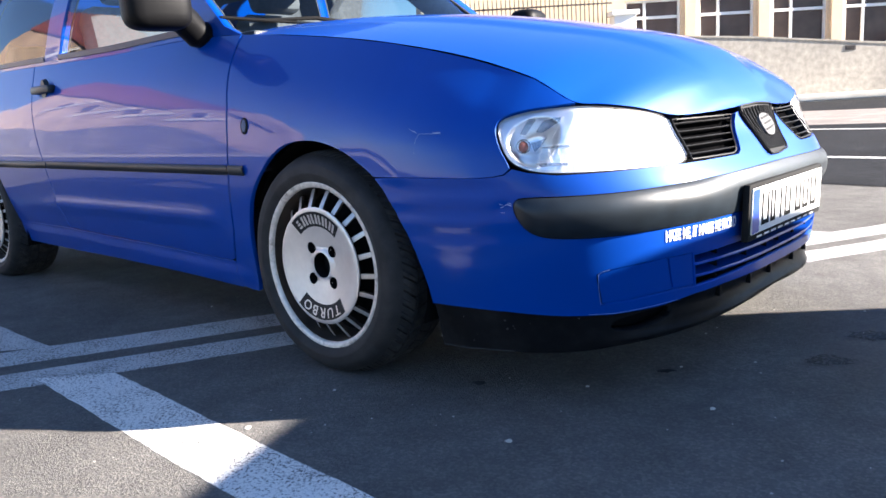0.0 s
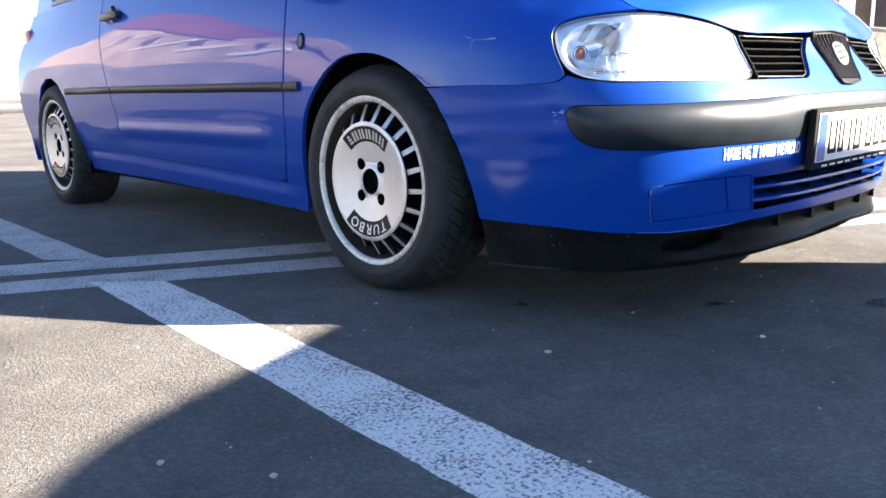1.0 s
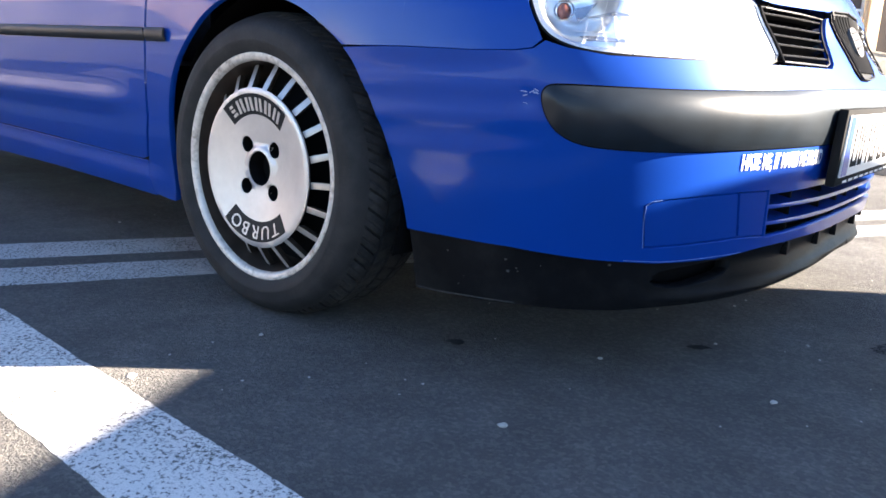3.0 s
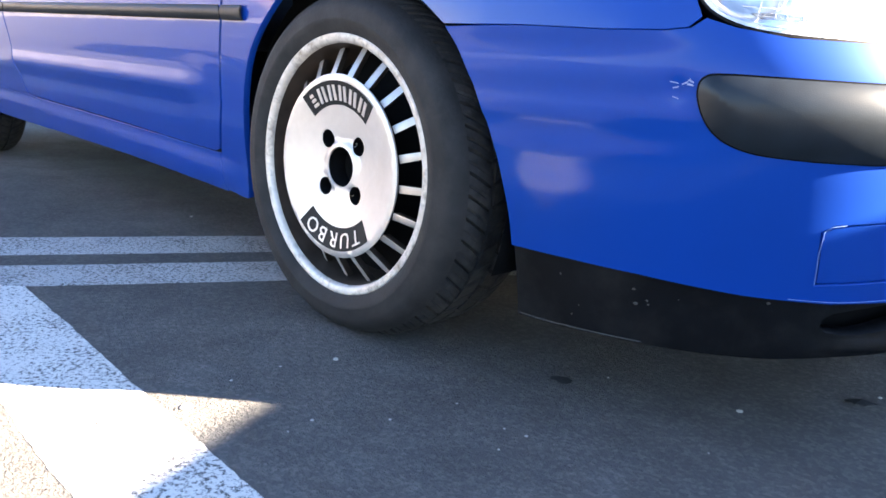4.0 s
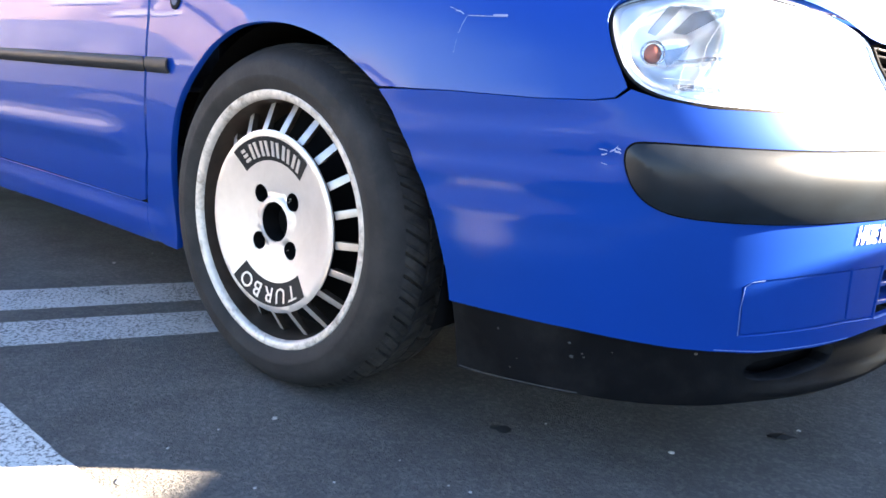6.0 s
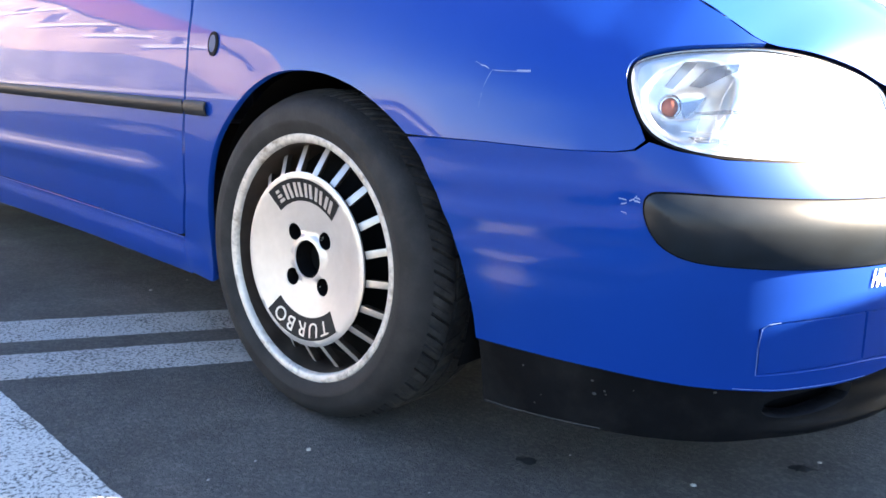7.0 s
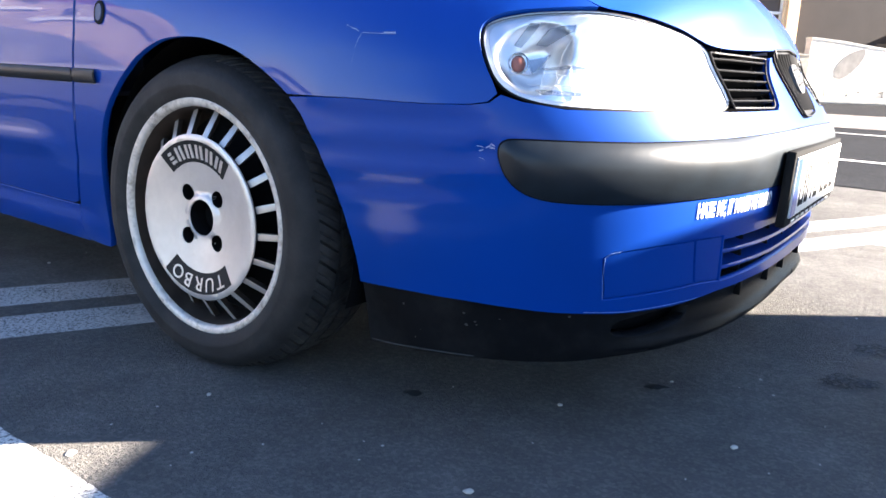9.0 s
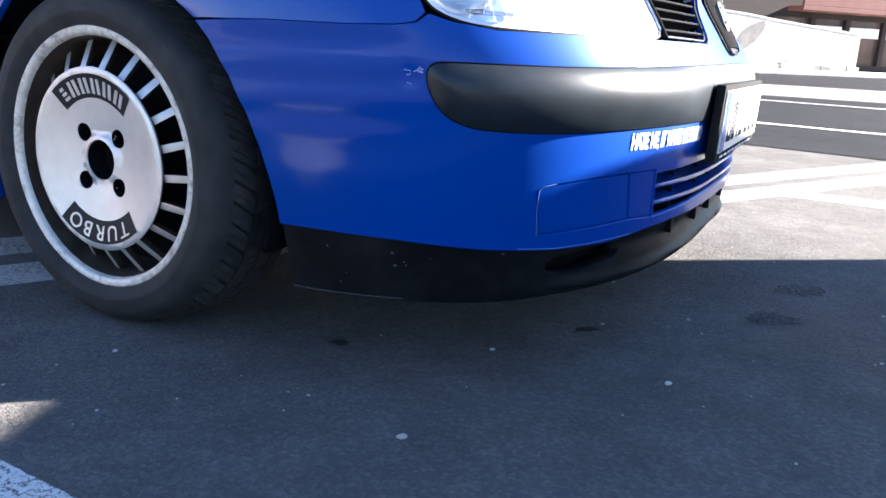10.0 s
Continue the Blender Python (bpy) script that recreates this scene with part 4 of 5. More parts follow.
scratch([(.372, .6085), (.38, .606), (.386, .604)], .0003)
scratch([(.405, .5985), (.43, .5975), (.468, .597)], .0004)
scratch([(.404, .597), (.398, .590), (.392, .581)], .0006)
scratch([(.389, .575), (.383, .560), (.380, .540), (.375, .516)], .0003)
scratch([(.374, .507), (.372, .492), (.371, .482)], .0003)
scratch([(.384, .604), (.392, .603), (.398, .600)], .0008)
scratch([(.446, .5985), (.468, .5985)], .0009)
scratch([(.441, .506), (.449, .504)], .0012)
for k in range(7):
    a = random.Random(k)
    s0, z0, ln, up = .572 + .026 * a.random(), .438 + .022 * a.random(), .004 + .007 * a.random(), a.uniform(-.5, .8)
    scratch([(s0, z0), (s0 + ln * .6, z0 + ln * up * .4), (s0 + ln, z0 + ln * up)], .0004 + .0006 * a.random())

# glasshouse
def house(s, v):
    """Side of the glasshouse between shoulder and roof rail."""
    a = edge(s)
    h = .545 - .03 * max(0, -s - 2.2)
    z = 1.345 - .05 * max(0, abs(s + 1.7) - .7) ** 2
    bow = .022 * math.sin(math.pi * min(max(v, 0), 1))
    return Vector((s, YC - (a[1] + (h - a[1]) * v + bow), a[2] + (z - a[2]) * v))


def house_normal(s, v):
    e = .01
    n = (house(s + e, v) - house(s - e, v)).cross(house(s, v + e) - house(s, v - e))
    return n.normalized()


def on_surface(fn, nfn, *args, **kw):
    """Cuts a panel from another surface than the skin."""
    global skin, skin_normal
    keep = skin, skin_normal
    skin, skin_normal = fn, nfn
    try:
        return panel(*args, **kw)
    finally:
        skin, skin_normal = keep


side = [(-.385, .0), (-.47, .06), (-.72, .52), (-1.0, 1.0), (-1.6, 1.0), (-2.4, 1.0), (-2.62, .97), (-2.98, .0), (-1.7, .0)]
win1 = [(-.70, .075), (-.80, .25), (-1.08, .80), (-1.13, .87), (-1.50, .88), (-1.535, .85), (-1.60, .075)]
win2 = [(-1.74, .065), (-1.68, .85), (-1.72, .89), (-2.3, .89), (-2.42, .80), (-2.66, .15), (-2.6, .075)]
on_surface(house, house_normal, "window_frame", side, BLUE, car, step=0.06, holes=[win1, win2], depth=0.03, mirror=True, label="blue roof pillars and door frame")
for nm, win in (("door_window", win1), ("quarter_window", win2)):
    for ob in on_surface(house, house_normal, nm, win, GLASS, car, step=0.08, off=-0.006, depth=0.004, mirror=True, label="side window reflecting the sky"):
        ob.visible_shadow = False
on_surface(house, house_normal, "pillar_trim", side, SEAT, car, step=0.09, holes=[win1, win2], off=-.034, depth=0.004, mirror=True, label="grey cloth trim inside the pillars")
# rubber seals below the windows
for a, b in ((-.70, -1.60), (-1.74, -2.62)):
    lp = [(a, .03), (a - .005, .075), (b, .075), (b, .03)]
    on_surface(house, house_normal, "window_seal", lp, BLACK_PLASTIC, car, step=0.05, off=0.004, depth=0.008, mirror=True)


def grid_part(name, fn, nu, nv, mat, label="", parent=None):
    bm = bmesh.new()
    vs = [[bm.verts.new(fn(i / nu, j / nv)) for j in range(nv + 1)] for i in range(nu + 1)]
    for i in range(nu):
        for j in range(nv):
            bm.faces.new((vs[i][j], vs[i + 1][j], vs[i + 1][j + 1], vs[i][j + 1]))
    return part(name, bm, mat, parent or car, label, angle=80)


def screen(u, v):
    q = 2 * u - 1
    hb = .655 + (.535 - .655) * v
    xb = -.385 - .10 * q * q
    xt = -.93 - .09 * q * q
    return (xb + (xt - xb) * v, YC - q * hb, .905 + (1.375 - .905) * v - .03 * q * q * v + .02 * math.sin(math.pi * v))


ws = grid_part("windscreen", screen, 20, 12, GLASS, "curved windscreen glass")
ws.visible_shadow = False


def roof_fn(u, v):
    q = 2 * u - 1
    x = -.94 - .08 * q * q + (-2.62 + .94) * v
    return (x, YC - q * (.55 - .01 * v), 1.378 + .035 * math.sin(math.pi * (.15 + .8 * v)) - .045 * abs(q) ** 2.6 - .03 * v * v)


grid_part("roof", roof_fn, 20, 20, BLUE, "blue roof")


def tail_fn(u, v):
    q = 2 * u - 1
    pts = [(-2.60, 1.36, .545), (-2.78, 1.18, .57), (-2.98, .93, .62), (-3.05, .70, .68), (-3.10, .45, .70), (-3.06, .17, .68)]
    k = [p / 5 for p in range(6)]
    x, z, h = (np.interp(v, k, [p[c] for p in pts]) for c in range(3))
    return (x - .07 * (1 - q * q), YC - q * h, z)


grid_part("tailgate", tail_fn, 16, 25, BLUE, "blue tailgate and rear bumper")
bm = bmesh.new()
box(bm, (-3.0, YC - .60, .14), (.60, YC + .60, .165), .005)
part("underbody", bm, DARK, car)
# plain dark box, added to stop light and view through the grille
bm = bmesh.new()
box(bm, (.38, YC - .52, .15), (.66, YC + .52, .56), .02)
part("engine_bay", bm, DARK, car)
# unseen tray, added to deepen the shade under the nose
bm = bmesh.new()
nose = [skin(float(s), .13) for s in np.linspace(.37, 2 * SC - .37, 40)]
upper = [bm.verts.new((p.x - .03, YC + (p.y - YC) * .95, .140)) for p in nose]
lower = [bm.verts.new((p.x - .03, YC + (p.y - YC) * .95, .132)) for p in nose]
bm.faces.new(upper)
bm.faces.new(lower[::-1])
for k in range(len(nose)):
    j = (k + 1) % len(nose)
    bm.faces.new((upper[k], lower[k], lower[j], upper[j]))
part("undertray", bm, DARK, car)
# plain dark box, added to block light behind the engine bay
bm = bmesh.new()
box(bm, (-.40, YC - .60, .15), (-.33, YC + .60, .86), .02)
part("bulkhead", bm, DARK, car)
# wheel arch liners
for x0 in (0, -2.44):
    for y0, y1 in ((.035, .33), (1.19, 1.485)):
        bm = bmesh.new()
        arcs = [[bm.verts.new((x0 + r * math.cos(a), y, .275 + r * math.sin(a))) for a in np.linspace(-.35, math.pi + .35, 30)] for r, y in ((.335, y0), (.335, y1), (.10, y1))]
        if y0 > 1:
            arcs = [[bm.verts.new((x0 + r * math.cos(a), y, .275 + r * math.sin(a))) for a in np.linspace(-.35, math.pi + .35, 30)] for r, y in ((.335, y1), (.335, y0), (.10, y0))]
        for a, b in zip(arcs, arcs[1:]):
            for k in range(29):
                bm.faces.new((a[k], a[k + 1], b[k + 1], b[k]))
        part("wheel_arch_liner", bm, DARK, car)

# seats and dash, dim behind the glass
for y in (YC - .36, YC + .36):
    bm = bmesh.new()
    box(bm, (-1.45, y - .24, .45), (-.95, y + .24, .62), .05)
    tmp = bmesh.new()
    box(tmp, (-.07, -.23, 0), (.07, .23, .56), .05)
    box(tmp, (-.05, -.13, .58), (.05, .13, .76), .04)
    merge(bm, tmp, pose(-1.45, y, .58, 0, -14, 0))
    part("seat", bm, SEAT, car, "grey cloth front seat")
bm = bmesh.new()
box(bm, (-2.35, YC - .6, .45), (-1.85, YC + .6, .62), .05)
box(bm, (-2.45, YC - .6, .55), (-2.3, YC + .6, 1.05), .05)
part("rear_bench", bm, SEAT, car)
bm = bmesh.new()
box(bm, (-.85, YC - .62, .70), (-.46, YC + .62, .90), .05)
part("dashboard", bm, DARK, car)
for y0, flip in ((YC - .55, 1), (YC + .05, 1)):
    bm = bmesh.new()
    piv = Vector((-.415 - .02, y0 + .50, .935))
    tipp = Vector((-.50, y0 - .05, .955))
    tube(bm, [piv, piv.lerp(tipp, .5) + Vector((.0, 0, .018)), tipp.lerp(piv, .15)], [.009, .007, .005], 6)
    tube(bm, [tipp.lerp(piv, -.1), tipp.lerp(piv, .55)], .0055, 6)
    part("wiper", bm, DARK, car, "black windscreen wiper")

# door handles, door mirrors
for sign in (1, -1):
    bm = bmesh.new()
    c = skin(-1.635, .818)
    n = skin_normal(-1.635, .818)
    box(bm, (c.x - .10, c.y - .030, c.z - .016), (c.x + .075, c.y + .004, c.z + .013), .008)
    tmp = bmesh.new()
    bmesh.ops.create_cone(tmp, segments=24, radius1=.034, radius2=.03, depth=.016, cap_ends=True)
    merge(bm, tmp, Matrix.Translation((c.x - .012, c.y - .004, c.z - .002)) @ Matrix.Rotation(math.pi / 2, 4, "X") @ Matrix.Diagonal((.75, 1.25, 1, 1)))
    if sign < 0:
        for v in bm.verts:
            v.co.y = 2 * YC - v.co.y
    part("door_handle", bm, BLACK_PLASTIC, doors[0 if sign > 0 else 1], "black door handle")
    bm = bmesh.new()
    tmp = bmesh.new()
    bmesh.ops.create_uvsphere(tmp, u_segments=24, v_segments=16, radius=1)
    for v in tmp.verts:
        x, y, z = v.co
        sg = lambda a, e: math.copysign(abs(a) ** e, a)
        v.co = Vector((sg(x, .6) * .062, sg(y, .5) * .090, sg(z, .55) * .068))
    merge(bm, tmp, pose(-.485, -.105, .978, 0, 0, -10))
    tube(bm, [(-.566, .095, .908), (-.568, .060, .915), (-.566, .03, .945), (-.555, -.01, .972), (-.53, -.06, .98)], [.040, .042, .044, .046, .04], 14)
    if sign < 0:
        for v in bm.verts:
            v.co.y = 2 * YC - v.co.y
    part("door_mirror", bm, MIRROR_PLASTIC, doors[0 if sign > 0 else 1], "black plastic door mirror")
for sign in (1, -1):
    bm = bmesh.new()
    y = YC - sign * .60
    box(bm, (-3.10, y - .08, .62), (-2.95, y + .08, .86), .03)
    part("tail_lamp", bm, RED_LAMP, car, "red tail lamp")


# ---- wheels ----
TYRE_R = .2925


def sidewall_mesh():
    """Near and far sidewalls with a rim guard and fine rings, up to the shoulders."""
    bm = bmesh.new()
    near = [(.209, .001), (.212, -.006), (.2165, -.0105), (.2225, -.0138), (.228, -.0168), (.2345, -.0192), (.2385, -.0203), (.2405, -.0200),
            (.242, -.0196), (.249, -.0192), (.2575, -.0170), (.2595, -.0164), (.2635, -.0142), (.2685, -.0108), (.2745, -.0042), (.2795, .004), (.2820, .010)]
    far = [(.2820, .176), (.2785, .181), (.272, .187), (.258, .193), (.235, .194), (.206, .180)]
    for prof in (near, far):
        rings = lathe(bm, prof, 160)
        for ring in rings:
            for v in ring:
                v.co.z = max(v.co.z, -.2822)
    return bm


def tread_mesh():
    """Worn tread: four rows of blocks with slanting cross grooves and grooves round."""
    bm = bmesh.new()
    rows = ((.006, .049, 210, 0), (.055, .087, -120, 4), (.094, .127, 120, 1), (.133, .180, -210, 6))
    n, per = 572, 11
    rings = []
    for r0, (y0, y1, slant, phase) in enumerate(rows):
        ys = list(np.linspace(y0, y1, 8))
        if r0:
            ys = [y0 - .0004] + ys
        if r0 < 3:
            ys = ys + [y1 + .0004]
        for y in ys:
            r = TYRE_R - .0004 - .0125 * (max(0, abs(y - .093) - .05) / .037) ** 1.7
            floor_ring = not y0 <= y <= y1
            ring = []
            for k in range(n):
                j = (k + phase) % per
                edge_fade = .4 if y in (ys[0], ys[-1]) and r0 in (0, 3) else 1
                cut = .0070 if floor_ring else (.0066 * edge_fade if j == 0 else (.0022 if j == 6 and r0 in (0, 3) and abs(y - .093) > .055 else 0))
                worn = .0005 * math.sin(k * .83 + r0 * 2.1) * math.sin(k * .137)
                a = 2 * math.pi * (k + slant * (y - y0)) / n
                q = r - cut + worn
                ring.append(bm.verts.new((q * math.sin(a), y, max(q * math.cos(a), -.2822))))
            rings.append((ring, floor_ring))
    for (a, low_a), (b, low_b) in zip(rings, rings[1:]):
        # the two floors of a groove meet with their nearest vertices
        off = min(range(n), key=lambda q: (a[0].co - b[q].co).length_squared) if low_a and low_b else 0
        for k in range(n):
            m = (k + 1) % n
            bm.faces.new((a[k], a[m], b[(m + off) % n], b[(k + off) % n]))
    return bm


def disc_y(r):
    return float(np.interp(r, [.0, .034, .041, .045, .10, .138, .148, .1525], [-.003, -.004, -.0035, .0015, -.0075, -.0155, -.0175, -.013]))


def disc_at(u, v):
    return Vector((u, disc_y(math.hypot(u, v)), v))


def disc_normal(u, v):
    r = math.hypot(u, v)
    k = (disc_y(r + .002) - disc_y(r - .002)) / .004
    return Vector((k * u / max(r, 1e-6), -1, k * v / max(r, 1e-6))).normalized()


def ring_loop(r, n, cx=0, cz=0):
    return [(cx + r * math.cos(2 * math.pi * k / n), cz + r * math.sin(2 * math.pi * k / n)) for k in range(n)]


def on_disc(bm, r0):
    """Leans flat lettering onto the cone of the disc."""
    for v in bm.verts:
        v.co.y += disc_y(math.hypot(v.co.x, v.co.z)) - disc_y(r0)


def make_wheel():
    bm = bmesh.new()
    lathe(bm, [(.02, .14), (.05, .12), (.13, .115), (.132, .09), (.05, .09), (.02, .10)], 40)
    wheel = part("wheel", bm, BRAKE, car, "turbine-slotted alloy wheel with a worn tyre")
    tyre = part("tyre", sidewall_mesh(), RUBBER, wheel, "worn black tyre", angle=40)
    part("tread", tread_mesh(), TREAD_DUST, tyre, "worn dusty tread blocks", angle=22)
    bm = bmesh.new()
    lathe(bm, [(.2055, .008), (.2145, -.0015), (.2172, -.0065), (.2170, -.0098), (.2145, -.0115), (.2105, -.0113), (.2055, -.0100), (.2022, -.0072), (.2008, -.0020)], 128)
    part("rim_lip", bm, LIP_ALLOY, wheel, "pitted polished rim lip")
    bm = bmesh.new()
    lathe(bm, [(.2008, -.0020), (.2000, .006), (.1985, .020), (.1965, .052), (.190, .085)], 96)
    part("barrel", bm, BARREL, wheel, "brake-dusted inner barrel")
    # near-black plate stands in for the shade behind the slots
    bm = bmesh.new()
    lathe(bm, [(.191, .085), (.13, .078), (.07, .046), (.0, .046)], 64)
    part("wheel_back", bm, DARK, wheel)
    holes = [ring_loop(.034, 32)] + [ring_loop(.0156, 20, .0580 * math.cos(a), .0580 * math.sin(a)) for a in (math.radians(45 + 90 * k - 3) for k in range(4))]
    on_surface(disc_at, disc_normal, "wheel_disc", ring_loop(.1525, 96), ALLOY, wheel, step=0.011, holes=holes, depth=0.007, label="brushed alloy disc with four bolt holes")
    bm = bmesh.new()
    box(bm, (-.0062, .000, .147), (.0062, .014, .2000), .0009)
    for v in bm.verts:
        out = (v.co.z - .147) / .053
        v.co.y += -.003 + .034 * out
        v.co.x *= (1.1 - .16 * out) * (1.0 if v.co.y - .034 * out < .004 else .7)
    fin_mesh = None
    for k in range(20):
        if fin_mesh is None:
            fin = part("fin", bm, ALLOY, wheel)
            fin_mesh = fin.data
            fin_mesh.materials.append(BARREL)            # darker brown on the fin's flanks
            for f in fin_mesh.polygons:
                f.material_index = 0 if f.normal.y < -.6 else 1
        else:
            fin = new("fin", fin_mesh)
            fin.parent = wheel
        fin.matrix_basis = Matrix.Rotation(2 * math.pi * (k + .3) / 20, 4, "Y") @ pose(0, 0, 0, 0, 0, 6)
    # near-black cups paint the shade into the hub and bolt holes
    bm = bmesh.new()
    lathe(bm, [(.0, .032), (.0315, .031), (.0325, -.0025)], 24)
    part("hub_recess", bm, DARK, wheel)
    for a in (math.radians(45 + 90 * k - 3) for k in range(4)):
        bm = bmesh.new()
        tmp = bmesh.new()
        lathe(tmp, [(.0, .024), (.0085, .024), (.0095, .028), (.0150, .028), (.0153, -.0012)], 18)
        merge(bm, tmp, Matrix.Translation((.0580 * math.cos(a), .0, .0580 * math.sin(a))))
        part("bolt_recess", bm, DARK, wheel)
    for half_turn in (0, math.pi):
        a0, a1 = math.radians(-41), math.radians(41)
        arc = [math.pi / 2 + a0 + (a1 - a0) * k / 16 for k in range(17)]
        lp = [(.1415 * math.cos(a + half_turn), .1415 * math.sin(a + half_turn)) for a in arc] + [(.1025 * math.cos(a + half_turn), .1025 * math.sin(a + half_turn)) for a in arc[::-1]]
        on_surface(disc_at, disc_normal, "plaque", lp, WHEEL_BLACK, wheel, step=0.01, off=.0006, depth=.0006)
        if half_turn:
            for k, ch in enumerate("TURBO"):
                ang = math.radians((k - 2) * 14.2)
                bm = text_mesh(ch, .036, depth=.0004)
                for v in bm.verts:
                    x, z = v.co.x * 1.05, v.co.y
                    v.co = Vector((x, -v.co.z, z + .1220))
                bmesh.ops.transform(bm, matrix=Matrix.Translation((0, disc_y(.1220) - .0014, 0)) @ Matrix.Rotation(ang + math.pi, 4, "Y"), verts=bm.verts)
                on_disc(bm, .1220)
                part("letter", bm, ALLOY, wheel, smooth=False)
        else:
            for k in range(5):
                ang = math.radians(-20 + k * 12.8)
                bm = bmesh.new()
                box(bm, (-.0095, -.0005, .1090), (-.0028, .0006, .1340))
                box(bm, (.0028, -.0005, .1090), (.0095, .0006, .1340))
                bmesh.ops.transform(bm, matrix=Matrix.Translation((0, disc_y(.1220) - .0012, 0)) @ Matrix.Rotation(ang, 4, "Y"), verts=bm.verts)
                on_disc(bm, .1220)
                part("plaque_bar", bm, ALLOY, wheel, smooth=False)
            bm = bmesh.new()
            for q in range(3):
                box(bm, (-.007, -.0005, .1105 + .0085 * q), (.006 - .002 * q, .0006, .1155 + .0085 * q))
            bmesh.ops.transform(bm, matrix=Matrix.Translation((0, disc_y(.1220) - .0012, 0)) @ Matrix.Rotation(math.radians(-31), 4, "Y"), verts=bm.verts)
            on_disc(bm, .1220)
            part("plaque_bar", bm, ALLOY, wheel, smooth=False)
    return wheel


wheel = make_wheel()
wheel.location = (0, 0, .2825 - RIDE)
for x, y, turn in ((-2.44, .012, 0), (0, 2 * YC, 180), (-2.44, 2 * YC - .012, 180)):
    w = copy_thing(wheel, pose(x, y, .2825 - RIDE, 0, 0, turn))
car.location.z = RIDE

# ---- small things on the ground ----
def pebble(x, y, r, seed, mat=PEBBLE, name="pebble", label="small pale pebble on the asphalt", flat=.6):
    rnd = random.Random(seed)
    bm = bmesh.new()
    bmesh.ops.create_icosphere(bm, subdivisions=2, radius=r)
    for v in bm.verts:
        k = 1 + rnd.uniform(-.2, .2)
        v.co = Vector((v.co.x * k * 1.2, v.co.y * k * .9, v.co.z * k * flat))
    ob = tagged(part(name, bm, mat), label, name, "loose stones")
    ob.matrix_world = pose(x, y, r * flat * .7, 0, 0, rnd.uniform(0, 360))
    return ob


pebble(.907, .282, .005, 1)
pebble(.134, -.353, .009, 2, flat=.16)
for k, (x, y) in enumerate(((.54, -.82), (.765, -.526), (.689, -.727))):
    pebble(x, y, .006, 60 + k, flat=.4)
pebble(.647, -.087, .006, 3)
rnd = random.Random(5)
for k in range(130):
    pebble(rnd.uniform(-1.0, 1.7), rnd.uniform(-.75, 1.3), .0013 + .003 * rnd.random() ** 2, 10 + k)


def blot(x, y, r, seed, stretch=1.0, turn=0, flat=.3):
    """A flat uneven crumb of dirt."""
    rnd = random.Random(seed)
    bm = bmesh.new()
    c = bm.verts.new((0, 0, r * flat * .5))
    ring = [bm.verts.new((r * stretch * math.cos(a) * rnd.uniform(.55, 1.15), r * math.sin(a) * rnd.uniform(.55, 1.15), 0)) for a in np.linspace(0, 2 * math.pi, 19)[:-1]]
    for k in range(18):
        bm.faces.new((c, ring[k], ring[(k + 1) % 18]))
    thin = flat < .1
    ob = tagged(part("oil_stain" if thin else "dirt_clod", bm, OIL if thin else STAIN), "thin dark oil stain on the asphalt" if thin else "dark crumb of dirt on the asphalt", "stain" if thin else "dirt", "" if thin else "dirt clods")
    ob.matrix_world = pose(x, y, .0045, 0, 0, turn)


blot(.395, .128, .014, 3, 1.5, 20, .7)
blot(.729, .438, .016, 4, 1.6, 50, .5)
for x, y, r, sd in ((1.045, .955, .05, 5), (1.02, .705, .045, 6)):
    blot(x, y, r, sd, 1.4, 30, .04)

# ---- a parked car towards the sun, whose shadow lies over the bay ----
other = tagged(empty("parked_car"), "dark grey hatchback parked in the bay ahead", "car")
bm = bmesh.new()
rings = []
for x, w, z0, z1, n in ((0, .89, .35, .98, 7), (.03, .95, .25, 1.285, 8), (.09, .96, .2, 1.325, 8), (.50, .965, .18, 1.385, 7), (1.25, .965, .18, 1.41, 6), (1.95, .965, .18, 1.36, 5), (2.45, .95, .18, .98, 5), (2.95, .94, .18, .88, 5), (3.55, .91, .2, .78, 4.5), (3.78, .81, .28, .6, 4)):
    ring = []
    for k in range(48):
        a = 2 * math.pi * k / 48
        c, s = math.cos(a), math.sin(a)
        z = (z0 + z1) / 2 + (z1 - z0) / 2 * math.copysign(abs(s) ** (2 / n), s)
        ww = w * (1 - .04 * max(0, (z - .95) / .4))
        across = math.copysign(abs(c) ** (2 / n), c)
        bow = .27 * abs(across) ** 1.25 * max(0, 1 - x / 2.2)          # the tail is bowed in plan
        ring.append(bm.verts.new((x + bow, ww * across, z)))
    rings.append(ring)
for a, b in zip(rings, rings[1:]):
    for k in range(48):
        j = (k + 1) % 48
        bm.faces.new((a[k], a[j], b[j], b[k]))
bm.faces.new(rings[0])
bm.faces.new(rings[-1][::-1])
part("body", bm, GREY_PAINT, other, angle=60)
for x in (.65, 3.05):
    for y in (-.80, .80):
        bm = bmesh.new()
        tmp = bmesh.new()
        lathe(tmp, [(.0, -.07), (.17, -.08), (.2, -.09), (.28, -.085), (.30, -.05), (.30, .05), (.28, .085), (.0, .08)], 32)
        merge(bm, tmp, Matrix.Translation((x, y, .30)))
        part("wheel", bm, RUBBER, other)
def tail_at(x, y, z):
    """Bowed place on the tail of the grey car."""
    return Vector((x + .27 * min(1, abs(y) / .9) ** 1.25, y, z))


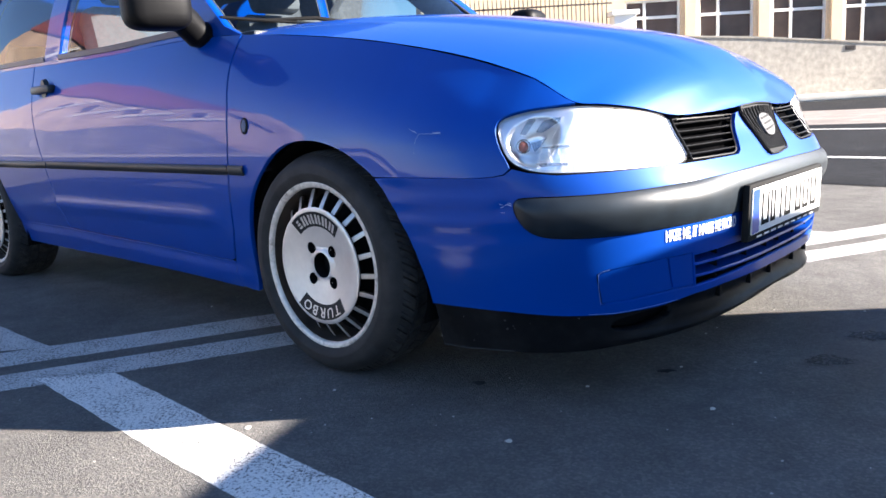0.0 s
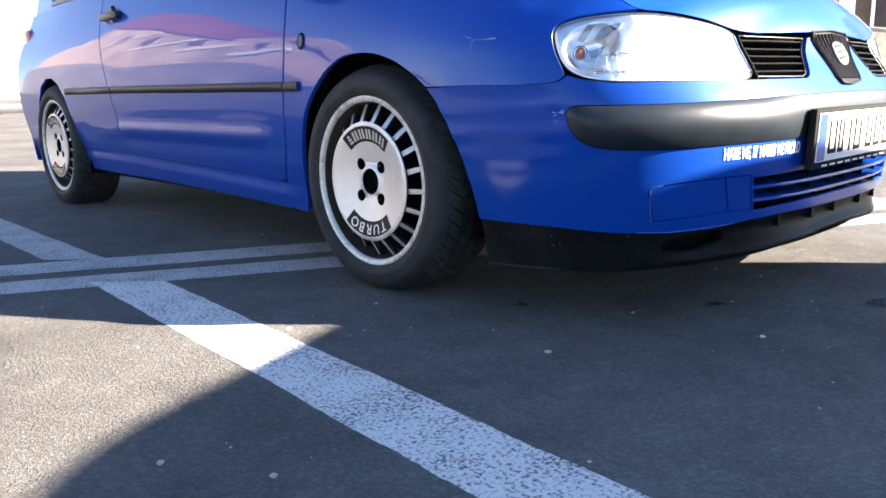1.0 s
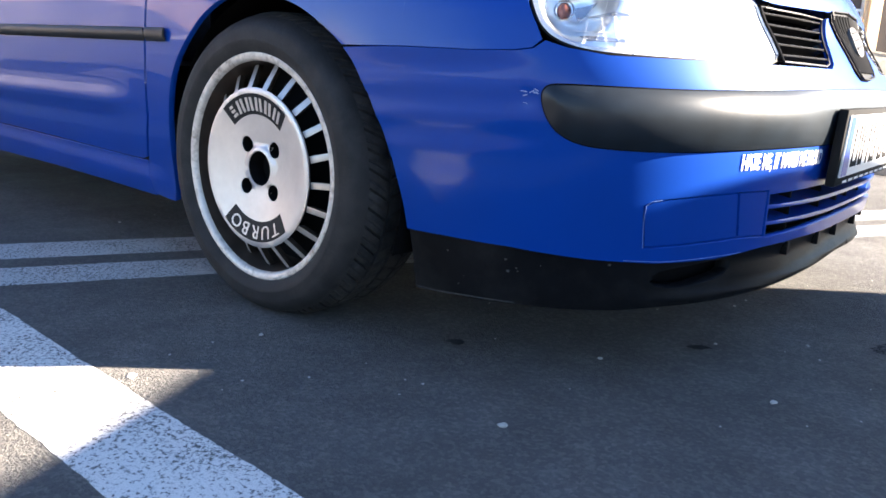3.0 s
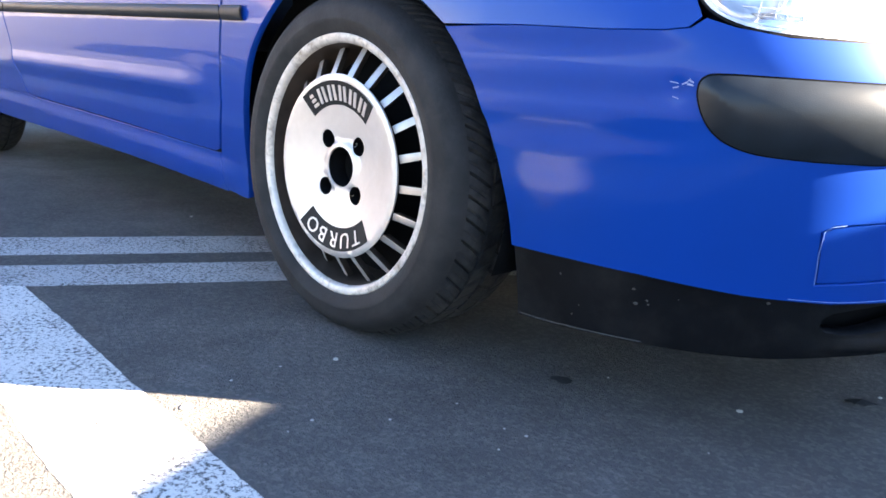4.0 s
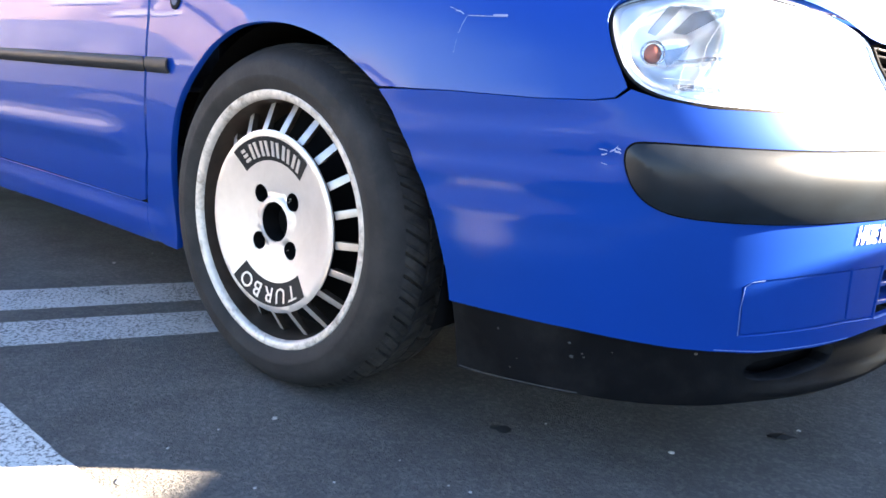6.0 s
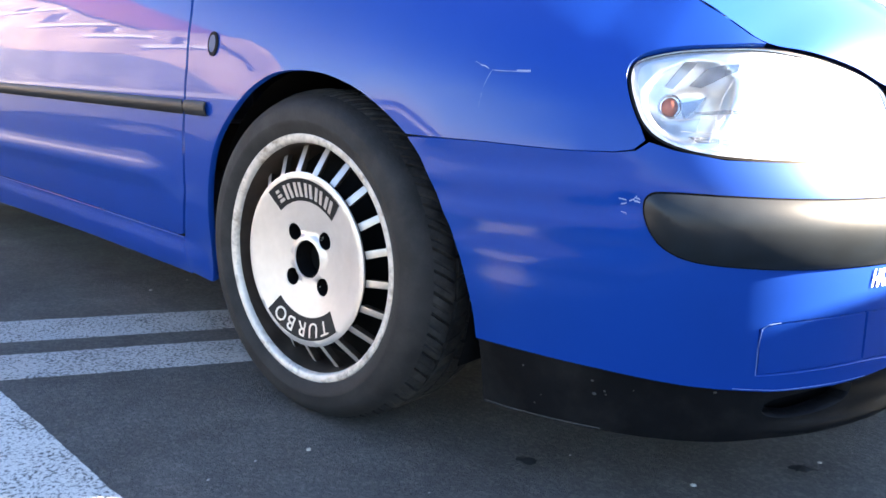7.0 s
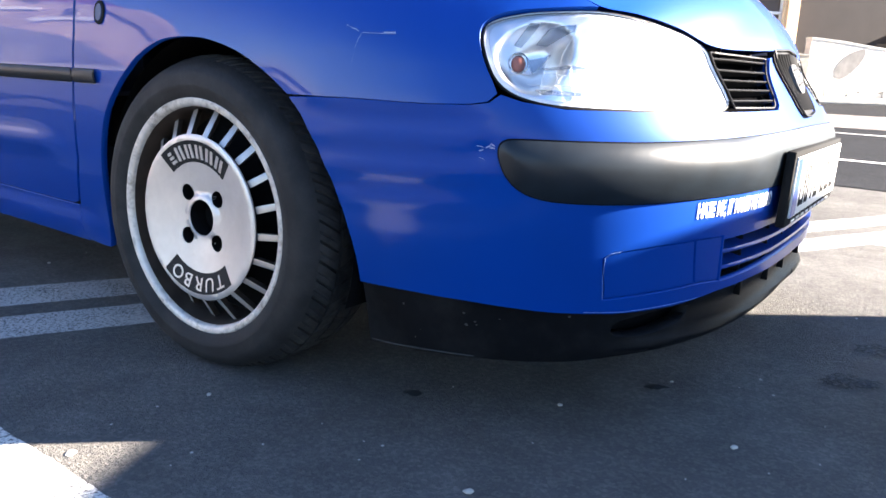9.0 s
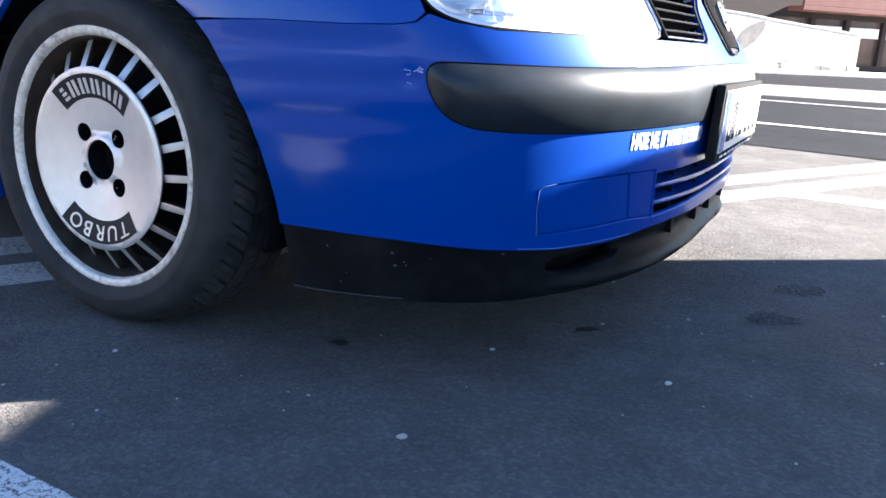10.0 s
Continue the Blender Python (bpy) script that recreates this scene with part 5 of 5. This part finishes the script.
def tail_panel(name, y0, y1, z0, z1, x, mat, lean=0.0, label=""):
    bm = bmesh.new()
    rows = [[bm.verts.new(tail_at(x + lean * (z - z0), y, z) + Vector((d, 0, 0))) for d in (0, .02) for z in (z0, z1)] for y in np.linspace(y0, y1, 13)]
    for a, b in zip(rows, rows[1:]):
        for p, q in ((0, 1), (1, 3), (3, 2), (2, 0)):
            bm.faces.new((a[p], a[q], b[q], b[p]))
    bm.faces.new([rows[0][k] for k in (0, 1, 3, 2)])
    bm.faces.new([rows[-1][k] for k in (0, 2, 3, 1)])
    return part(name, bm, mat, other, label, smooth=False)


tail_panel("rear_window", -.62, .62, .93, 1.17, -.012, DARK_GLASS, .03, "dark rear window")
tail_panel("rear_bumper", -.80, .80, .36, .58, -.030, BLACK_PLASTIC, 0, "black plastic rear bumper")
for y0, y1 in ((-.80, -.62), (.62, .80)):
    tail_panel("tail_lamp", y0, y1, .70, .92, -.014, RED_LAMP, .02, "red tail lamp")
for sign in (-1, 1):
    for x0, x1 in ((.62, 1.30), (1.36, 2.02)):
        bm = bmesh.new()
        lean = [(x0 + .05, 1.27), (x1 - (.22 if x1 > 2 else 0), 1.27), (x1, .96), (x0, .96)]
        pts = [bm.verts.new((x, sign * (.967 - .040 * max(0, (z - .95) / .4)), z)) for x, z in lean]
        back = [bm.verts.new((x, sign * .86, z)) for x, z in lean]
        bm.faces.new(pts)
        bm.faces.new(back[::-1])
        for k in range(4):
            j = (k + 1) % 4
            bm.faces.new((pts[k], back[k], back[j], pts[j]))
        part("side_window", bm, DARK_GLASS, other, smooth=False)
    bm = bmesh.new()
    box(bm, (1.98, sign * 1.03 - .07, .93), (2.08, sign * 1.03 + .07, 1.05), .03)
    part("door_mirror", bm, BLACK_PLASTIC, other)
other.matrix_world = pose(2.53, 1.575, 0, 0, 0, 6.5)

# ---- across the road ----
def far_part(name, bm, mat, label="", parent=None, category="", kind=""):
    ob = part(name, bm, mat, parent, label, smooth=False)
    ob.matrix_world = FAR
    if category:
        tagged(ob, label, category, kind=kind)
    return ob


def boundary(name, tops, mat, label):
    """A low wall with a falling top and a pale coping."""
    bm = bmesh.new()
    loops = [[bm.verts.new((x, y, h)) for y, h in ((0, 0), (0, z), (.35, z), (.35, 0))] for x, z in tops]
    for a, b in zip(loops, loops[1:]):
        for k in range(3):
            bm.faces.new((a[k], a[k + 1], b[k + 1], b[k]))
    bm.faces.new(loops[0])
    bm.faces.new(loops[-1][::-1])
    far_part(name, bm, mat, label, category="wall", kind="structure")
    bm = bmesh.new()
    loops = [[bm.verts.new((x, y, h)) for y, h in ((-.03, z), (-.03, z + .06), (.38, z + .06), (.38, z))] for x, z in tops]
    for a, b in zip(loops, loops[1:]):
        for k in range(4):
            j = (k + 1) % 4
            bm.faces.new((a[k], a[j], b[j], b[k]))
    bm.faces.new(loops[0])
    bm.faces.new(loops[-1][::-1])
    far_part("trim", bm, mat, "pale coping along the boundary wall", category="trim", kind="structure")


boundary("wall_1", [(-6.3, 2.68), (-1.7, 2.36), (2.25, 1.98), (4.9, 1.75)], STONE_WALL, "cream rendered boundary wall with a sloping top")
boundary("wall_2", [(4.9, 2.42), (6.2, 2.34), (7.9, 2.16), (12.1, 1.79), (12.4, 1.76)], WHITE_WALL, "white boundary wall with a sloping top")
# grey leaf-shaped patch stands for a shadow, painted onto the white wall
patch = rounded([(6.09, .98), (6.07, 1.35), (6.5, 1.85), (7.1, 2.1), (7.36, 2.12), (7.38, 1.84), (7.1, 1.4), (6.7, 1.05), (6.4, .9)], 2)
bm = bmesh.new()
a, b = [bm.verts.new((x, -.012, z)) for x, z in patch], [bm.verts.new((x, .05, z)) for x, z in patch]
bm.faces.new(a)
for k in range(len(a)):
    bm.faces.new((a[k], b[k], b[k - 1], a[k - 1]))
far_part("shade_patch", bm, WALL_SHADE, "grey patch painted for a shadow on the white wall", category="wall", kind="structure")
rnd_stone = random.Random(5)
x = 5.0
bm = bmesh.new()
while x < 12.3:
    wide = rnd_stone.uniform(.35, .7)
    box(bm, (x, -.22 - rnd_stone.uniform(0, .05), 0), (min(x + wide, 12.38) - .02, -.01, rnd_stone.uniform(.38, .52)), .03)
    x += wide
far_part("plinth", bm, CONCRETE, "row of pale stones along the wall's foot", category="wall", kind="structure")
bm = bmesh.new()
box(bm, (1.55, -.015, 1.74), (1.95, .05, 1.92), .005)
for k in range(3):
    box(bm, (1.58, -.03, 1.765 + .05 * k), (1.92, -.014, 1.785 + .05 * k), .003)
far_part("wall_vent", bm, IRON, "small dark vent grille in the boundary wall", category="vent")
bm = bmesh.new()
box(bm, (-7.1, -.1, 0), (-6.3, .6, 3.45), .02)
box(bm, (-7.2, -.2, 3.45), (-6.2, .7, 3.62), .02)
far_part("gate_pillar", bm, FRAME_WHITE, "white rendered gate pillar", category="pillar")
# wrought iron fence
fence = tagged(empty("fence"), "dark wrought iron fence with pointed bars", "fence")
bar = bmesh.new()
tube(bar, [(0, 0, .2), (0, 0, 4.15), (0, 0, 4.35)], [.02, .02, .003], 6)
bar_ob = part("fence_bar", bar, IRON, fence)
bar_ob.matrix_world = FAR @ pose(-7.3, .2, 0)
for k in range(1, 40):
    o = new("fence_bar", bar_ob.data)
    o.parent = fence
    o.matrix_world = FAR @ pose(-7.3 - .16 * k, .2, 0)
for z in (.5, 2.2, 3.9):
    bm = bmesh.new()
    box(bm, (-13.6, .18, z), (-7.1, .22, z + .06), .005)
    o = part("fence_rail", bm, IRON, fence)
    o.matrix_world = FAR


def window(parent, x0, x1, z0, z1, y, mat=PANE):
    """A window with frame, mullion and pane, set into the facade."""
    bm = bmesh.new()
    t = .08
    rings = [[bm.verts.new((x, yy, z)) for x, z in ((x0 + d, z0 + d), (x1 - d, z0 + d), (x1 - d, z1 - d), (x0 + d, z1 - d))] for d, yy in ((0, y + .05), (0, y - .05), (t, y - .05), (t, y + .05))]
    for a, b in zip(rings, rings[1:] + rings[:1]):
        for k in range(4):
            j = (k + 1) % 4
            bm.faces.new((a[k], a[j], b[j], b[k]))
    w = part("window", bm, FRAME_WHITE, parent, smooth=False)
    bm = bmesh.new()
    xm = x0 + (x1 - x0) * .36
    box(bm, (xm - .05, y - .045, z0 + t), (xm + .05, y + .045, z1 - t), .005)
    part("mullion", bm, FRAME_WHITE, w, smooth=False)
    bm = bmesh.new()
    box(bm, (x0, y - .05, z0 + (z1 - z0) * .67), (x1, y + .05, z0 + (z1 - z0) * .67 + .11), .005)
    part("transom", bm, FRAME_WHITE, w, smooth=False)
    bm = bmesh.new()
    box(bm, (x0, y + .06, z0), (x1, y + .09, z1))
    part("pane", bm, mat, w, smooth=False)


cream = tagged(empty("cream_building"), "cream building with tall white-framed windows", "building")
bm = bmesh.new()
bays = [(-6.2 + 2.88 * k, -6.2 + 2.88 * k + 2.15) for k in range(4)]
xcur = -14.0
for x0, x1 in bays:
    box(bm, (xcur, 1.6, 0), (x0, 2.0, 8.0))
    box(bm, (x0, 1.6, 0), (x1, 2.0, 2.0))
    box(bm, (x0, 1.6, 4.12), (x1, 2.0, 8.0))
    xcur = x1
box(bm, (xcur, 1.6, 0), (5.3, 2.0, 8.0))
box(bm, (-14, 8.0, 0), (5.3, 8.3, 8.0))
part("wall", bm, CREAM, cream, smooth=False)
for k, (x0, x1) in enumerate(bays):
    bm = bmesh.new()
    box(bm, (x1 + .12, 1.5, 0), (x1 + .6, 1.6, 8.0), .02)
    part("pilaster", bm, CREAM, cream, smooth=False)
bm = bmesh.new()
box(bm, (-14.3, 1.2, 8.0), (5.5, 9, 8.3))
part("roof", bm, ROOF_TILE, cream, smooth=False)
for x0, x1 in bays:
    window(cream, x0, x1, 1.98, 4.12, 1.75)
cream.matrix_world = FAR

brown = tagged(empty("brown_building"), "dark brown building with a shopfront and a balcony", "building")
bm = bmesh.new()
box(bm, (5.4, 2.2, 0), (30, 2.6, .5))
box(bm, (5.4, 2.2, 2.5), (30, 2.6, 10))
box(bm, (5.4, 2.2, .5), (9.6, 2.6, 2.5))
for x in (11.6, 13.6, 15.8, 18.5, 22):
    box(bm, (x, 2.2, .5), (x + .25, 2.6, 2.5))
part("wall", bm, BROWN, brown, smooth=False)
bm = bmesh.new()
box(bm, (10.2, 1.2, 2.75), (24, 2.2, 2.95), .02)
box(bm, (10.2, 1.2, 2.95), (24, 1.32, 3.8), .02)
part("balcony", bm, PINK, brown, "terracotta balcony parapet", smooth=False)
for x0, x1 in ((9.6, 11.6), (11.85, 13.6), (13.85, 15.8), (16.05, 18.5)):
    bm = bmesh.new()
    box(bm, (x0, 2.4, .5), (x1, 2.44, 2.5))
    w = part("shop_window", bm, PANE, brown, smooth=False)
    bm = bmesh.new()
    box(bm, (x0 + .1, 2.3, 1.75), (x1 - .1, 2.38, 2.2))
    part("shop_panel", bm, FRAME_WHITE, w, smooth=False)
window(brown, 6.4, 7.5, 4.6, 6.0, 2.3)
window(brown, 11.5, 12.8, 4.2, 6.0, 2.3)
for k in range(3):
    bm = bmesh.new()
    box(bm, (8.35 + .36 * k, 2.13, 2.05), (8.6 + .36 * k, 2.2, 2.35), .01)
    part("sign_bar", bm, FRAME_WHITE, brown, smooth=False)
brown.matrix_world = FAR
bm = bmesh.new()
tube(bm, [(15.0, -.9, .1), (15.0, -.9, 3.4)], .05, 10)
far_part("street_post", bm, FRAME_WHITE, "pale grey post on the far pavement", category="post")

# ---- houses behind, seen in the car's paint ----
# unseen pale slab, added to lighten the paint's reflection below the houses
bm = bmesh.new()
box(bm, (-60, -16.0, 0), (-10, -8.6, .06), .01)
tagged(part("pavement", bm, CONCRETE), "unseen pale forecourt added to lighten the car's reflections", "pavement", kind="structure")
row = tagged(empty("house_row"), "sunlit cream row of houses with a red roof", "building")
bm = bmesh.new()
PROFILE = ((-95, 14), (-72, 17.5), (-66, 19.5), (-46, 13.2), (-38, 9.6), (-31.4, 7.4), (-27, 7.1), (-24.3, 6.8), (-23, 5.5), (-21.4, 2.9), (-20.9, .3))
rings = [[bm.verts.new((x, y, z)) for y, z in ((-16, 0), (-16, h), (-16.4, h), (-16.4, 0))] for x, h in PROFILE]
for a, b in zip(rings, rings[1:]):
    for k in range(4):
        bm.faces.new((a[k], a[(k + 1) % 4], b[(k + 1) % 4], b[k]))
bm.faces.new(rings[0])
bm.faces.new(rings[-1][::-1])
part("wall", bm, HOUSE, row, smooth=False)
bm = bmesh.new()
rings = [[bm.verts.new((x, y, h + d)) for y, d in ((-15.6, -.1), (-17.5, float(np.interp(x, [-95, -56, -37, -31.4, -30], [5.2, 4.6, 2.9, .5, -.1]))), (-23, -.1))] for x, h in PROFILE if -70 < x < -30]
for a, b in zip(rings, rings[1:]):
    for k in range(2):
        bm.faces.new((a[k], a[k + 1], b[k + 1], b[k]))
part("roof", bm, OLD_TILE, row, smooth=False)
for x, wide, z0, z1 in ((-52, 3.0, 11.2, 12.6), (-44.5, 2.4, 8.8, 10.4), (-36.4, 2.0, 6.9, 7.8), (-29, 1.0, 5.6, 6.4)):
    window(row, x, x + wide, z0, z1, -15.95)
for x, z, wide in ((-58, 11.4, 14), (-45, 7.9, 9), (-37, 6.2, 6), (-31, 5.0, 5)):
    bm = bmesh.new()
    box(bm, (x, -15.98, z), (x + wide, -15.8, z + .35), .02)
    part("cornice", bm, FRAME_WHITE, row, smooth=False)
bm = bmesh.new()
tube(bm, [(-26.3, -15.9, 6.4), (-23.6, -15.9, 4.2), (-22.6, -15.9, 3.0)], .12, 6)
part("stair_rail", bm, BROWN, row, smooth=False)
# unseen wall, added to make the grey band in the door's reflection
bm = bmesh.new()
tops = ((-95, 9.5), (-58, 7.2), (-42, 4.6), (-31, 4.3), (-27.5, 3.6), (-25.5, 2.5), (-23.3, .3))
loops = [[bm.verts.new((x, y, z)) for y, z in ((-15.3, 0), (-15.3, h), (-15.05, h), (-15.05, 0))] for x, h in tops]
for a, b in zip(loops, loops[1:]):
    for k in range(4):
        bm.faces.new((a[k], a[(k + 1) % 4], b[(k + 1) % 4], b[k]))
bm.faces.new(loops[0])
bm.faces.new(loops[-1][::-1])
tagged(part("wall_3", bm, REFLECTED_WALL), "unseen grey wall added for the grey band reflected in the door", "wall", kind="structure")
